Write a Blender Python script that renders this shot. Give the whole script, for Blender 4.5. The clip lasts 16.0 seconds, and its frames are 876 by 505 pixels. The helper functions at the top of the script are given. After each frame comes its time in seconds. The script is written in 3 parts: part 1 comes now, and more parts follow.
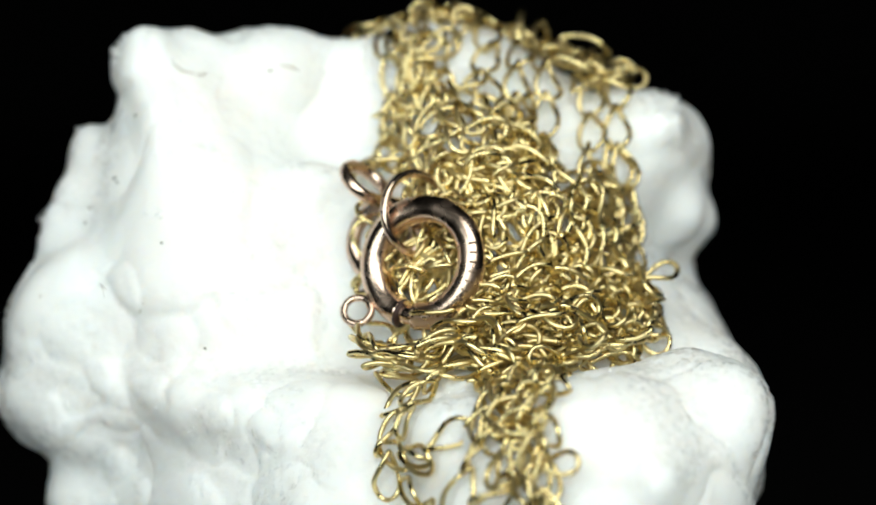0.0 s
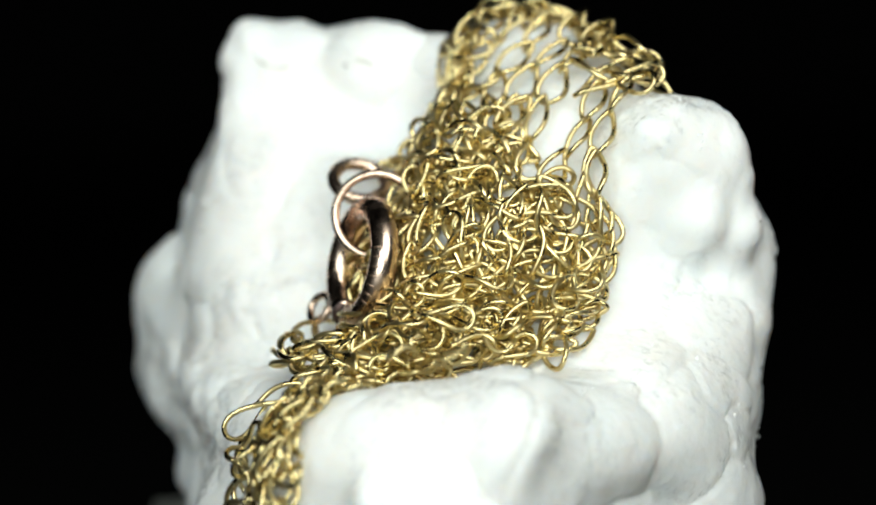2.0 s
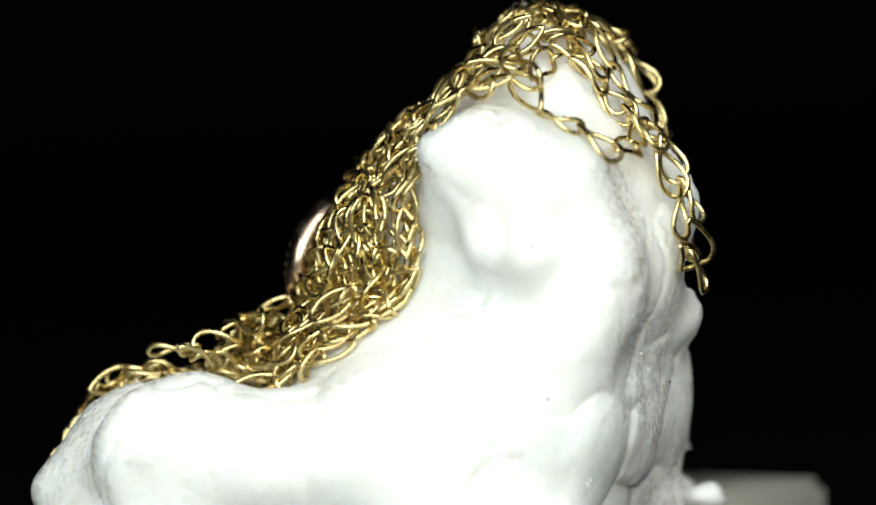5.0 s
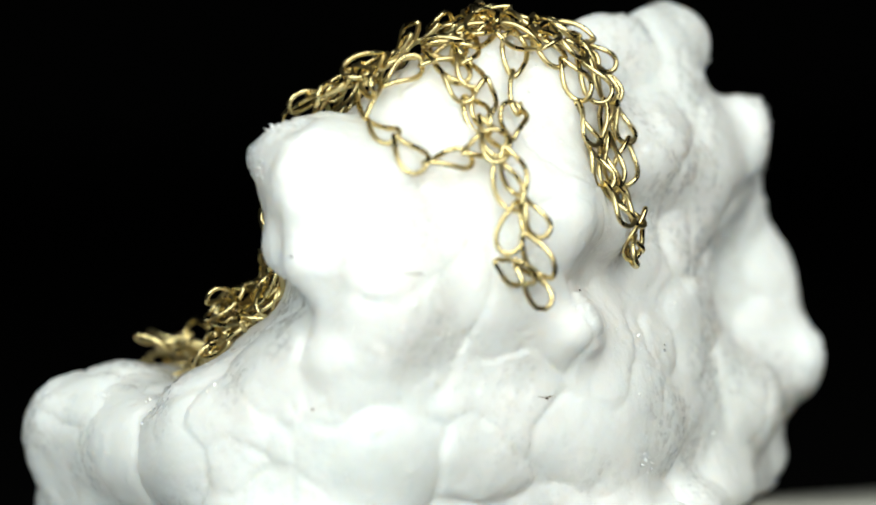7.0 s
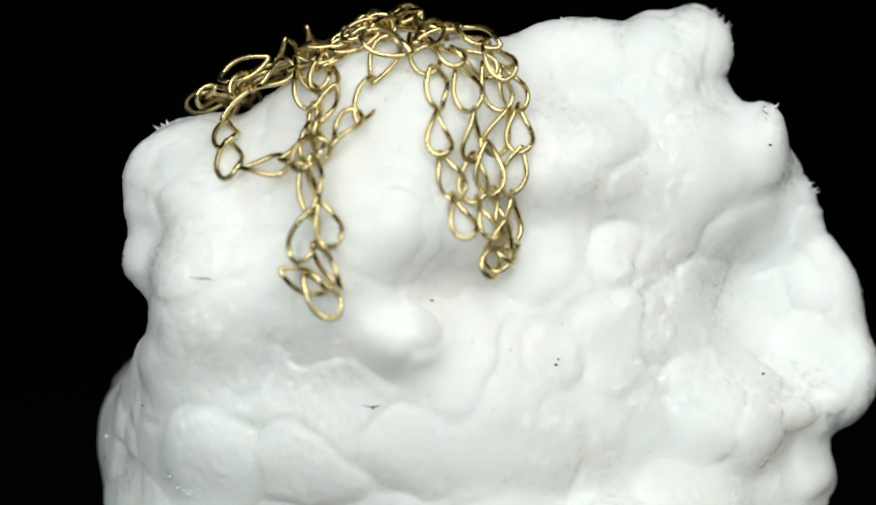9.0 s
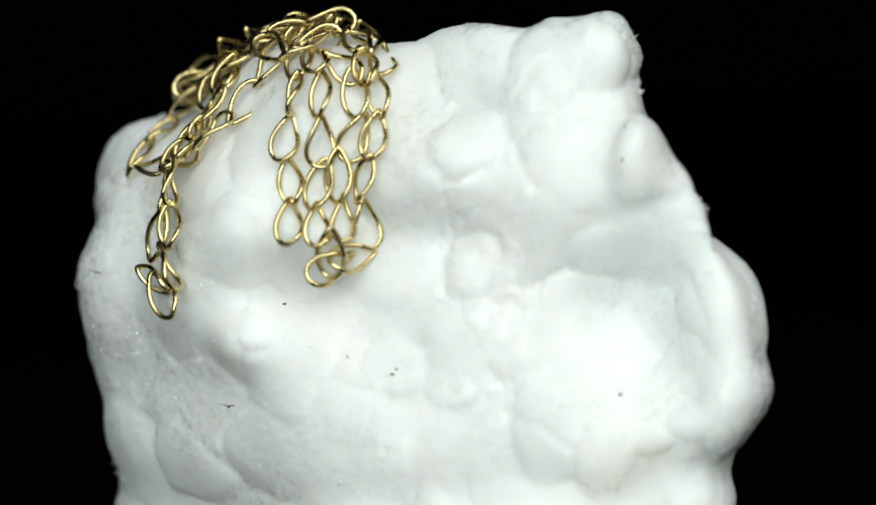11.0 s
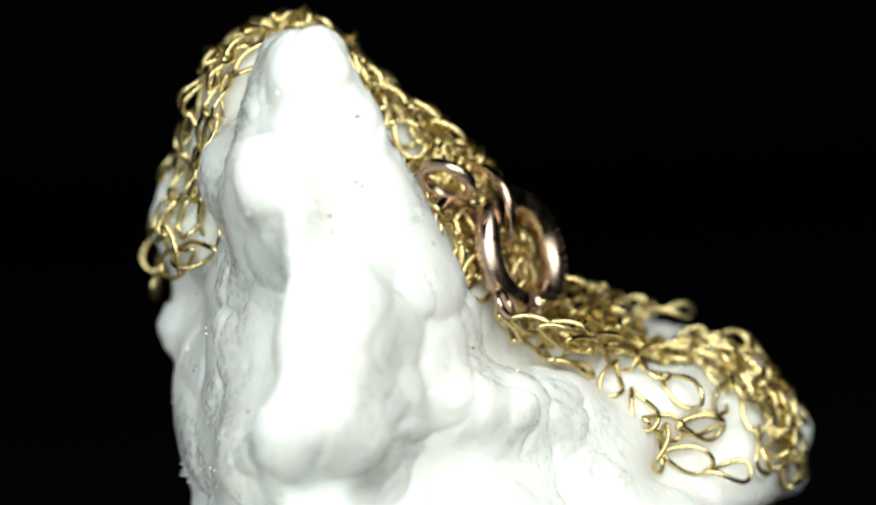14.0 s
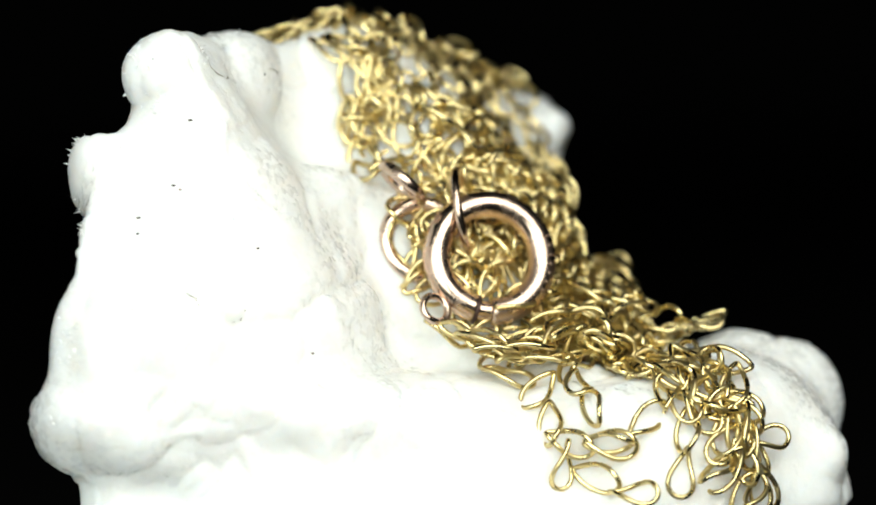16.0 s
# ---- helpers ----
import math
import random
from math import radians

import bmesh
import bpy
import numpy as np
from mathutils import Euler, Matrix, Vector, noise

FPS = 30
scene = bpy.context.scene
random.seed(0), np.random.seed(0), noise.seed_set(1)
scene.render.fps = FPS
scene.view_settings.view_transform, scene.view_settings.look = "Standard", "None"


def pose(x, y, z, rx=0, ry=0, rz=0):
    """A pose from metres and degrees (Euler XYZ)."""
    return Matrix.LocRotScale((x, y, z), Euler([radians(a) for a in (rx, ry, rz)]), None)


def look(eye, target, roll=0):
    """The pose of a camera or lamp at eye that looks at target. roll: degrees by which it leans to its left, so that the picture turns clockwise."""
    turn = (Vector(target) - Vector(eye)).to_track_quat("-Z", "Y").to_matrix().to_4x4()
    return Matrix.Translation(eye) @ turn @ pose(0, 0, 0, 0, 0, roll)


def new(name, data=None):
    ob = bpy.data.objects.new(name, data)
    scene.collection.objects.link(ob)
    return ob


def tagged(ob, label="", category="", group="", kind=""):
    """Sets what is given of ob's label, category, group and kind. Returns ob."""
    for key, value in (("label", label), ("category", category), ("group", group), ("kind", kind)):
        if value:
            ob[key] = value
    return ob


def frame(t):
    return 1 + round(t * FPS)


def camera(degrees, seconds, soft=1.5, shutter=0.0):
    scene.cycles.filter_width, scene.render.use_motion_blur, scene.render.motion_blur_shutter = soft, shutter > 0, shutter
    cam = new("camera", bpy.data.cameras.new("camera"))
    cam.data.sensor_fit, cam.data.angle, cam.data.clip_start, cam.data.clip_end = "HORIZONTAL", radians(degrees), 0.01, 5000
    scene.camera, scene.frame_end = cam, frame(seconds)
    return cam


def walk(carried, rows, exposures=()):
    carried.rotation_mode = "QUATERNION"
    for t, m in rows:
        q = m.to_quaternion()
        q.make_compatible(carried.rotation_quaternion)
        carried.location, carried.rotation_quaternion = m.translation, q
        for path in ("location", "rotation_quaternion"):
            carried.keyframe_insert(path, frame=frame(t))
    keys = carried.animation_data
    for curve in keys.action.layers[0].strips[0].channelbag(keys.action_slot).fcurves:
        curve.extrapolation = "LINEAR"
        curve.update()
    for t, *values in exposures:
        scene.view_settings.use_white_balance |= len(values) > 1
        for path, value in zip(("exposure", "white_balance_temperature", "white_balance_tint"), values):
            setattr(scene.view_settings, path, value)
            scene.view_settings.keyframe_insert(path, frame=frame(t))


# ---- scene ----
from mathutils.bvhtree import BVHTree

MM = 0.001

# ---- camera ----
cam = camera(8.0, 16.0, soft=1.8)
cam_pose = pose(0, -0.28, 0.03563, 90 - 3.338, 0, -0.108) @ pose(0, 0, 0, 0, 0, -2.581)
cam.data.dof.use_dof = True
cam.data.dof.focus_distance = 0.2735
cam.data.dof.aperture_fstop = 31.0
walk(cam, [(0.0, cam_pose), (16.0, cam_pose)],
     exposures=[(0.0, -0.14, 6450, 10), (2.5, -0.02, 6500, 10), (4.0, 0.15, 6700, 10), (6.3, 0.15, 6550, 10), (7.5, -0.14, 6600, 10),
                (8.7, -0.42, 6550, 13), (11.0, -0.42, 6400, 9), (13.0, 0.06, 6400, 7), (14.5, 0.22, 6650, 10), (16.0, 0.12, 6650, 10)])

# ---- light: two unseen lamps added near the camera, in a black photo box ----
world = bpy.data.worlds.new("dark_box")
world.use_nodes = True
world.node_tree.nodes["Background"].inputs[0].default_value = (0.5, 0.6, 0.7, 1)
world.node_tree.nodes["Background"].inputs[1].default_value = 0.02
scene.world = world


def area_lamp(name, eye, target, size, watts, colour):
    lamp = bpy.data.lights.new(name, "AREA")
    lamp.shape, lamp.size, lamp.energy, lamp.color = "DISK", size, watts, colour
    ob = new(name, lamp)
    ob.matrix_world = look(eye, target)
    return ob


area_lamp("key_lamp", (0.085, -0.21, 0.185), (0, 0, 0.018), 0.25, 0.75, (0.96, 1.0, 0.93))
area_lamp("side_lamp", (-0.09, -0.27, 0.07), (0, 0, 0.018), 0.25, 0.77, (0.91, 1.0, 0.96))


# ---- materials ----
def material(name, colour, rough, metal=0.0):
    m = bpy.data.materials.new(name)
    m.use_nodes = True
    b = m.node_tree.nodes["Principled BSDF"]
    b.inputs["Base Color"].default_value = (*colour, 1)
    b.inputs["Roughness"].default_value = rough
    b.inputs["Metallic"].default_value = metal
    return m, m.node_tree, b


def node(tree, kind, **values):
    n = tree.nodes.new(kind)
    for key, value in values.items():
        n.inputs[key.replace("_", " ")].default_value = value
    return n


def ramp(tree, source, stops):
    r = tree.nodes.new("ShaderNodeValToRGB")
    while len(r.color_ramp.elements) < len(stops):
        r.color_ramp.elements.new(0.5)
    for e, (at, colour) in zip(r.color_ramp.elements, stops):
        e.position, e.color = at, (*colour, 1)
    tree.links.new(source, r.inputs[0])
    return r


def rock_material():
    m, tree, b = material("white_mineral", (0.84, 0.85, 0.84), 0.55)
    link = tree.links.new
    co = tree.nodes.new("ShaderNodeTexCoord")
    broad = node(tree, "ShaderNodeTexNoise", Scale=160.0, Detail=3.0)
    fine = node(tree, "ShaderNodeTexNoise", Scale=2600.0, Detail=4.0)
    mid = node(tree, "ShaderNodeTexNoise", Scale=700.0, Detail=3.0)
    for n in (broad, fine, mid):
        link(co.outputs["Object"], n.inputs["Vector"])
    tone = ramp(tree, broad.outputs["Fac"], [(0.3, (0.85, 0.88, 0.88)), (0.55, (0.90, 0.90, 0.89)), (0.75, (0.91, 0.89, 0.87))])
    link(tone.outputs[0], b.inputs["Base Color"])
    # crystal faces: some patches are glossier than the chalky rest
    gloss = ramp(tree, mid.outputs["Fac"], [(0.42, (0.62, 0.62, 0.62)), (0.62, (0.4, 0.4, 0.4))])
    link(gloss.outputs[0], b.inputs["Roughness"])
    add = tree.nodes.new("ShaderNodeMath")
    add.operation = "ADD"
    link(fine.outputs["Fac"], add.inputs[0])
    link(mid.outputs["Fac"], add.inputs[1])
    bump = node(tree, "ShaderNodeBump", Strength=0.45, Distance=0.0001)
    link(add.outputs[0], bump.inputs["Height"])
    link(bump.outputs[0], b.inputs["Normal"])
    # crystal grains that glint: a thin clear layer over tiny tilted facets
    cells = node(tree, "ShaderNodeTexVoronoi", Scale=3800.0)
    patch = node(tree, "ShaderNodeTexNoise", Scale=210.0, Detail=2.0)
    link(co.outputs["Object"], cells.inputs["Vector"])
    link(co.outputs["Object"], patch.inputs["Vector"])
    where = ramp(tree, patch.outputs["Fac"], [(0.48, (0, 0, 0)), (0.6, (0.9, 0.9, 0.9))])
    geo = tree.nodes.new("ShaderNodeNewGeometry")
    tilt = tree.nodes.new("ShaderNodeVectorMath")
    tilt.operation = "MULTIPLY_ADD"
    tilt.inputs[1].default_value = (1.3, 1.3, 1.3)
    tilt.inputs[2].default_value = (-0.65, -0.65, -0.65)
    link(cells.outputs["Color"], tilt.inputs[0])
    lean = tree.nodes.new("ShaderNodeVectorMath")
    lean.operation = "ADD"
    link(geo.outputs["Normal"], lean.inputs[0])
    link(tilt.outputs[0], lean.inputs[1])
    unit = tree.nodes.new("ShaderNodeVectorMath")
    unit.operation = "NORMALIZE"
    link(lean.outputs[0], unit.inputs[0])
    link(unit.outputs[0], b.inputs["Coat Normal"])
    link(where.outputs[0], b.inputs["Coat Weight"])
    b.inputs["Coat Roughness"].default_value = 0.09
    b.inputs["Subsurface Weight"].default_value = 0.9
    b.inputs["Subsurface Radius"].default_value = (0.0024, 0.0022, 0.0020)
    b.inputs["Subsurface Scale"].default_value = 0.75
    return m


def gold_material(name, colour, rough):
    m, tree, b = material(name, colour, rough, 1.0)
    co = tree.nodes.new("ShaderNodeTexCoord")
    n = node(tree, "ShaderNodeTexNoise", Scale=900.0, Detail=3.0)
    tree.links.new(co.outputs["Object"], n.inputs["Vector"])
    lo, hi = rough * 0.7, rough * 1.6
    r = ramp(tree, n.outputs["Fac"], [(0.35, (lo, lo, lo)), (0.7, (hi, hi, hi))])
    tree.links.new(r.outputs[0], b.inputs["Roughness"])
    bump = node(tree, "ShaderNodeBump", Strength=0.12, Distance=0.00005)
    tree.links.new(n.outputs["Fac"], bump.inputs["Height"])
    tree.links.new(bump.outputs[0], b.inputs["Normal"])
    return m


ROCK = rock_material()
GOLD = gold_material("yellow_gold", (0.72, 0.59, 0.295), 0.25)
ROSE = gold_material("rose_gold", (0.63, 0.47, 0.37), 0.22)
DARK, _, _ = material("gap_shade", (0.06, 0.035, 0.03), 0.4, 0.6)
STAMP, _, _ = material("worn_stamp", (0.33, 0.23, 0.17), 0.45, 0.8)
VELVET, _, _ = material("black_velvet", (0.003, 0.003, 0.003), 1.0)
VELVET.node_tree.nodes["Principled BSDF"].inputs["Specular IOR Level"].default_value = 0.0
GREY, _, _ = material("grey_card", (0.42, 0.42, 0.38), 0.7)
CHALK, _, _ = material("white_chalk", (0.85, 0.86, 0.86), 0.8)
BROWN, _, _ = material("dull_brown", (0.30, 0.27, 0.22), 0.9)
SPECK, _, _ = material("dark_grit", (0.05, 0.04, 0.03), 0.8)


def part(name, bm, mat, parent, label=""):
    me = bpy.data.meshes.new(name)
    bm.to_mesh(me)
    bm.free()
    me.materials.append(mat)
    for p in me.polygons:
        p.use_smooth = True
    ob = new(name, me)
    ob.parent = parent
    return tagged(ob, label)


def tube(bm, path, radius, sides=7, closed=True):
    """A round wire along a path of points."""
    n = len(path)
    rings = []
    up = None
    for i in range(n):
        t = (path[(i + 1) % n] - path[i - 1]) if closed or 0 < i < n - 1 else (path[min(i + 1, n - 1)] - path[max(i - 1, 0)])
        t.normalize()
        if up is None:
            up = t.orthogonal().normalized()
        up = (up - t * up.dot(t)).normalized()
        side = t.cross(up)
        r = radius(i / n) if callable(radius) else radius
        rings.append([bm.verts.new(path[i] + (up * math.cos(a) + side * math.sin(a)) * r)
                      for a in (2 * math.pi * k / sides for k in range(sides))])
    spans = n if closed else n - 1
    shift = 0
    if closed:
        first = rings[0][0].co - path[0]
        shift = min(range(sides), key=lambda k: (rings[-1][k].co - path[-1] - first).length)
    for i in range(spans):
        a, b = rings[i], rings[(i + 1) % n]
        s = shift if closed and i == n - 1 else 0
        for k in range(sides):
            bm.faces.new((a[(k + s) % sides], a[(k + 1 + s) % sides], b[(k + 1) % sides], b[k]))
    if not closed:
        bm.faces.new(rings[0][::-1])
        bm.faces.new(rings[-1])
    bmesh.ops.recalc_face_normals(bm, faces=bm.faces)


# ---- the black box around the set ----
def slab(name, size, at, mat, label, category):
    bm = bmesh.new()
    bmesh.ops.create_cube(bm, size=1)
    bmesh.ops.scale(bm, vec=size, verts=bm.verts)
    ob = part(name, bm, mat, None)
    ob.location = at
    for p in ob.data.polygons:
        p.use_smooth = False
    return tagged(ob, label, category, kind="structure")


slab("floor", (1.2, 1.2, 0.02), (0, 0, -0.01), VELVET, "black velvet cloth under the display", "floor")
slab("wall_north", (1.2, 0.02, 0.8), (0, 0.59, 0.4), VELVET, "black velvet backdrop behind the rock", "backdrop")
slab("wall_south", (1.2, 0.02, 0.8), (0, -0.59, 0.4), VELVET, "black wall behind the camera", "wall")
slab("wall_east", (0.02, 1.16, 0.8), (0.59, 0, 0.4), VELVET, "black side wall of the photo box", "wall")
slab("wall_west", (0.02, 1.16, 0.8), (-0.59, 0, 0.4), VELVET, "black side wall of the photo box", "wall")
slab("ceiling", (1.2, 1.2, 0.02), (0, 0, 0.81), VELVET, "black ceiling of the photo box", "ceiling")


# ---- the rock: a body of rounded knobs ----
LUMPS = []


def lump(x, y, z, a, b, c):
    """A knob of the rock: centre and half axes in millimetres."""
    LUMPS.append((x, y, z, a, b, c))


lump(-12.70, 3.56, 28.30, 1.23, 0.70, 1.02)
lump(-7.81, 4.90, 27.98, 0.86, 0.70, 1.35)
lump(0.91, 5.00, 27.79, 1.16, 0.77, 1.18)
lump(1.69, 6.92, 27.76, 1.70, 1.22, 1.15)
lump(-10.20, 3.90, 27.70, 0.75, 0.70, 1.35)
lump(-12.38, 1.86, 27.69, 0.96, 1.02, 2.16)
lump(-7.61, 3.57, 27.48, 1.52, 0.70, 1.26)
lump(-5.85, 4.76, 27.18, 0.87, 0.96, 1.59)
lump(-4.17, 5.41, 26.69, 1.83, 0.70, 2.09)
lump(-10.17, 4.33, 26.56, 1.02, 1.43, 1.00)
lump(-1.07, 6.49, 26.19, 2.55, 2.06, 2.30)
lump(-11.80, 1.25, 25.44, 0.70, 1.48, 1.25)
lump(10.63, 4.79, 24.97, 0.87, 0.70, 0.93)
lump(-10.27, 2.73, 24.77, 1.64, 2.19, 2.45)
lump(-0.61, 7.25, 24.57, 2.92, 2.74, 3.30)
lump(10.84, 2.79, 24.51, 0.85, 0.70, 0.70)
lump(11.26, 6.77, 24.20, 1.37, 0.70, 1.26)
lump(0.90, 1.66, 24.12, 1.14, 1.11, 1.00)
lump(-15.45, 4.65, 23.95, 0.70, 1.12, 1.81)
lump(3.08, 1.50, 23.60, 1.05, 1.12, 1.11)
lump(-6.00, 6.80, 23.36, 3.36, 2.32, 2.23)
lump(3.37, 5.73, 23.26, 4.62, 4.32, 4.58)
lump(8.73, 6.60, 22.95, 3.81, 3.39, 1.77)
lump(-5.07, 0.95, 22.38, 1.63, 1.14, 1.07)
lump(8.98, 4.67, 22.31, 1.31, 1.91, 3.23)
lump(-10.30, 3.60, 22.28, 4.60, 3.24, 4.29)
lump(2.28, 0.02, 22.10, 1.09, 1.08, 1.21)
lump(1.22, 9.53, 21.54, 2.89, 3.07, 2.82)
lump(-10.31, 1.04, 21.38, 3.40, 2.44, 2.88)
lump(6.45, 1.77, 21.27, 1.37, 1.65, 1.11)
lump(-15.63, 2.85, 21.16, 2.04, 0.70, 1.73)
lump(4.46, -0.47, 20.43, 1.44, 1.28, 1.30)
lump(11.49, 5.31, 20.31, 1.27, 0.82, 1.22)
lump(-2.38, 9.86, 20.30, 0.74, 1.41, 0.92)
lump(11.75, 7.52, 19.72, 1.43, 0.70, 1.21)
lump(-1.31, 2.50, 19.60, 3.85, 3.25, 3.46)
lump(3.22, -1.21, 19.27, 1.10, 1.20, 1.03)
lump(4.30, 5.54, 18.69, 4.97, 6.62, 5.17)
lump(-10.16, -0.01, 18.57, 3.40, 2.47, 2.78)
lump(9.22, 9.44, 18.48, 2.61, 2.17, 3.03)
lump(-3.81, 7.80, 17.91, 1.61, 1.00, 1.44)
lump(-8.93, -0.83, 16.97, 3.89, 2.43, 2.46)
lump(-5.92, 3.76, 16.89, 5.55, 4.81, 5.31)
lump(-14.06, 0.81, 16.58, 4.82, 1.97, 3.77)
lump(-17.67, 2.91, 16.53, 1.46, 0.70, 2.19)
lump(0.95, 10.84, 16.25, 1.36, 1.81, 1.04)
lump(1.98, 1.30, 15.82, 5.34, 5.38, 5.59)
lump(11.23, 7.81, 15.75, 1.01, 1.32, 0.77)
lump(-13.80, -0.64, 13.98, 1.01, 1.08, 1.14)
lump(7.49, -0.30, 13.78, 3.20, 3.09, 2.89)
lump(-19.04, 3.10, 13.69, 0.70, 1.66, 0.79)
lump(-10.70, -2.90, 13.40, 1.59, 1.40, 1.11)
lump(13.41, -9.68, 13.02, 1.36, 0.70, 1.09)
lump(-7.91, -4.80, 12.89, 1.59, 1.60, 1.20)
lump(8.31, 4.79, 12.84, 5.22, 5.71, 4.87)
lump(-1.24, 5.93, 12.79, 5.71, 5.42, 5.91)
lump(-8.49, 2.22, 12.57, 5.15, 5.44, 5.78)
lump(11.54, -7.86, 12.51, 2.67, 2.26, 2.46)
lump(-15.00, 1.84, 12.36, 3.22, 2.64, 1.79)
lump(-3.96, 2.48, 12.16, 6.00, 5.23, 5.70)
lump(3.36, 5.82, 12.15, 5.65, 5.04, 5.41)
lump(0.59, -10.68, 12.11, 1.23, 1.13, 0.96)
lump(-7.05, 7.39, 12.07, 1.87, 1.48, 1.86)
lump(12.29, 0.20, 11.86, 2.58, 3.05, 2.95)
lump(-16.38, 3.93, 11.86, 2.25, 1.11, 0.76)
lump(1.78, -7.56, 11.84, 2.58, 2.79, 2.51)
lump(-3.68, -5.01, 11.68, 3.50, 2.79, 2.63)
lump(-12.61, 4.91, 11.66, 2.83, 2.37, 2.17)
lump(13.34, -11.08, 11.63, 1.31, 0.70, 1.53)
lump(-5.55, 8.58, 11.38, 1.11, 1.11, 1.11)
lump(12.04, -4.20, 11.38, 2.88, 3.66, 2.70)
lump(3.49, -1.91, 10.98, 5.44, 4.94, 4.82)
lump(-1.92, -7.86, 10.67, 1.46, 1.37, 1.07)
lump(7.26, -10.97, 10.59, 4.20, 3.82, 3.78)
lump(9.88, -13.91, 10.10, 0.70, 1.90, 0.88)
lump(10.96, 2.76, 9.59, 3.45, 3.44, 3.87)
lump(-14.06, 2.57, 8.62, 3.98, 2.22, 2.19)
lump(3.45, -11.04, 8.32, 3.77, 3.81, 4.59)
lump(8.51, -8.90, 7.98, 5.55, 5.49, 5.50)
lump(-6.73, -0.79, 7.82, 5.49, 5.50, 5.95)
lump(-4.33, 11.97, 7.35, 0.94, 0.74, 1.08)
lump(-3.85, -5.24, 7.31, 4.40, 4.48, 4.55)
lump(8.43, -1.98, 7.06, 5.14, 5.96, 5.97)
lump(-7.51, 9.51, 6.94, 0.89, 0.98, 0.86)
lump(-1.70, -11.11, 6.59, 2.22, 1.62, 1.71)
lump(-9.83, 2.23, 6.49, 5.14, 5.52, 5.88)
lump(8.92, 4.20, 6.26, 5.23, 5.16, 5.38)
lump(-4.60, -9.80, 6.20, 0.90, 0.90, 0.90)
lump(-5.76, 9.13, 6.13, 1.01, 0.76, 0.93)
lump(-8.90, 7.53, 5.90, 1.99, 1.78, 2.06)
lump(3.94, 4.01, 5.47, 5.89, 5.20, 5.94)
lump(8.83, -12.03, 5.34, 3.78, 3.85, 4.48)
lump(-1.15, 8.20, 5.30, 2.96, 3.21, 4.01)
lump(1.10, -2.50, 4.19, 6.00, 6.00, 6.00)
lump(-5.50, 7.91, 3.97, 2.93, 3.02, 3.09)
lump(9.39, -6.81, 2.68, 4.80, 4.90, 5.69)
lump(-6.90, -9.30, 2.50, 3.20, 2.10, 3.60)
lump(2.61, -9.60, 2.18, 6.00, 5.50, 5.99)
lump(-2.51, -7.89, 2.17, 5.10, 5.10, 5.78)
lump(-6.20, -1.50, 1.90, 5.50, 5.50, 6.00)
lump(10.46, 3.24, 1.66, 4.34, 4.33, 5.04)
lump(-10.09, 2.57, 1.49, 5.55, 6.00, 5.96)
lump(9.37, -1.71, 1.47, 5.29, 5.50, 5.79)
lump(8.58, 4.02, 1.08, 5.09, 5.10, 5.59)
lump(-4.87, 6.29, 0.82, 6.00, 5.77, 5.91)
lump(3.00, 4.79, 0.49, 6.00, 5.70, 5.89)


KNOBS = []


def knob(x, y, z, size):
    """A rounded knob on the rock's face: its middle and half width in millimetres."""
    KNOBS.append((x, y, z, size))


knob(-19.3, 2.7, 16.8, 2.3)
knob(-19.9, 3.4, 13.4, 2.2)
knob(-16.3, 4.6, 24.0, 1.9)
knob(-11.7, 5.4, 27.2, 1.0)
knob(-10.5, 7.2, 15.7, 1.4)
knob(-13.5, 2.8, 29.2, 1.1)
knob(-13.5, 1.6, 28.1, 0.9)
knob(-14.9, -1.6, 14.7, 1.1)
knob(-12.4, -3.3, 14.1, 0.9)
knob(-16.1, 5.7, 11.6, 1.0)
knob(-5.9, 9.4, 15.0, 0.8)
knob(-10.4, -5.0, 12.9, 1.4)
knob(-13.2, -1.9, 18.6, 1.1)
knob(-8.7, 7.5, 19.5, 1.2)
knob(-14.0, 3.9, 28.6, 1.5)
knob(-5.1, 9.8, 15.1, 1.1)
knob(-5.3, 10.3, 12.6, 1.1)
knob(-0.4, 12.0, 16.5, 1.2)
knob(-14.6, -0.2, 10.1, 1.0)
knob(-8.3, 7.7, 25.0, 1.4)
knob(-7.6, 5.9, 28.3, 1.6)
knob(-10.4, 7.0, 21.3, 2.2)
knob(-14.1, 4.5, 19.7, 1.5)
knob(-12.0, 5.0, 17.6, 1.3)
knob(-13.2, 4.3, 15.1, 1.7)
knob(-16.8, 3.7, 13.9, 1.9)
knob(-14.6, 6.9, 11.8, 1.8)
knob(-17.1, 4.0, 9.6, 1.2)
knob(5.5, 10.8, 11.5, 2.1)
knob(-3.7, 10.6, 14.8, 1.5)
knob(-9.4, 7.8, 16.2, 1.2)
knob(-12.6, 7.1, 13.2, 1.7)
knob(-11.5, 4.8, 28.6, 1.7)
knob(12.4, 8.1, 20.9, 1.4)
knob(14.4, -7.3, 13.3, 1.8)
knob(14.4, 3.9, 11.7, 1.4)
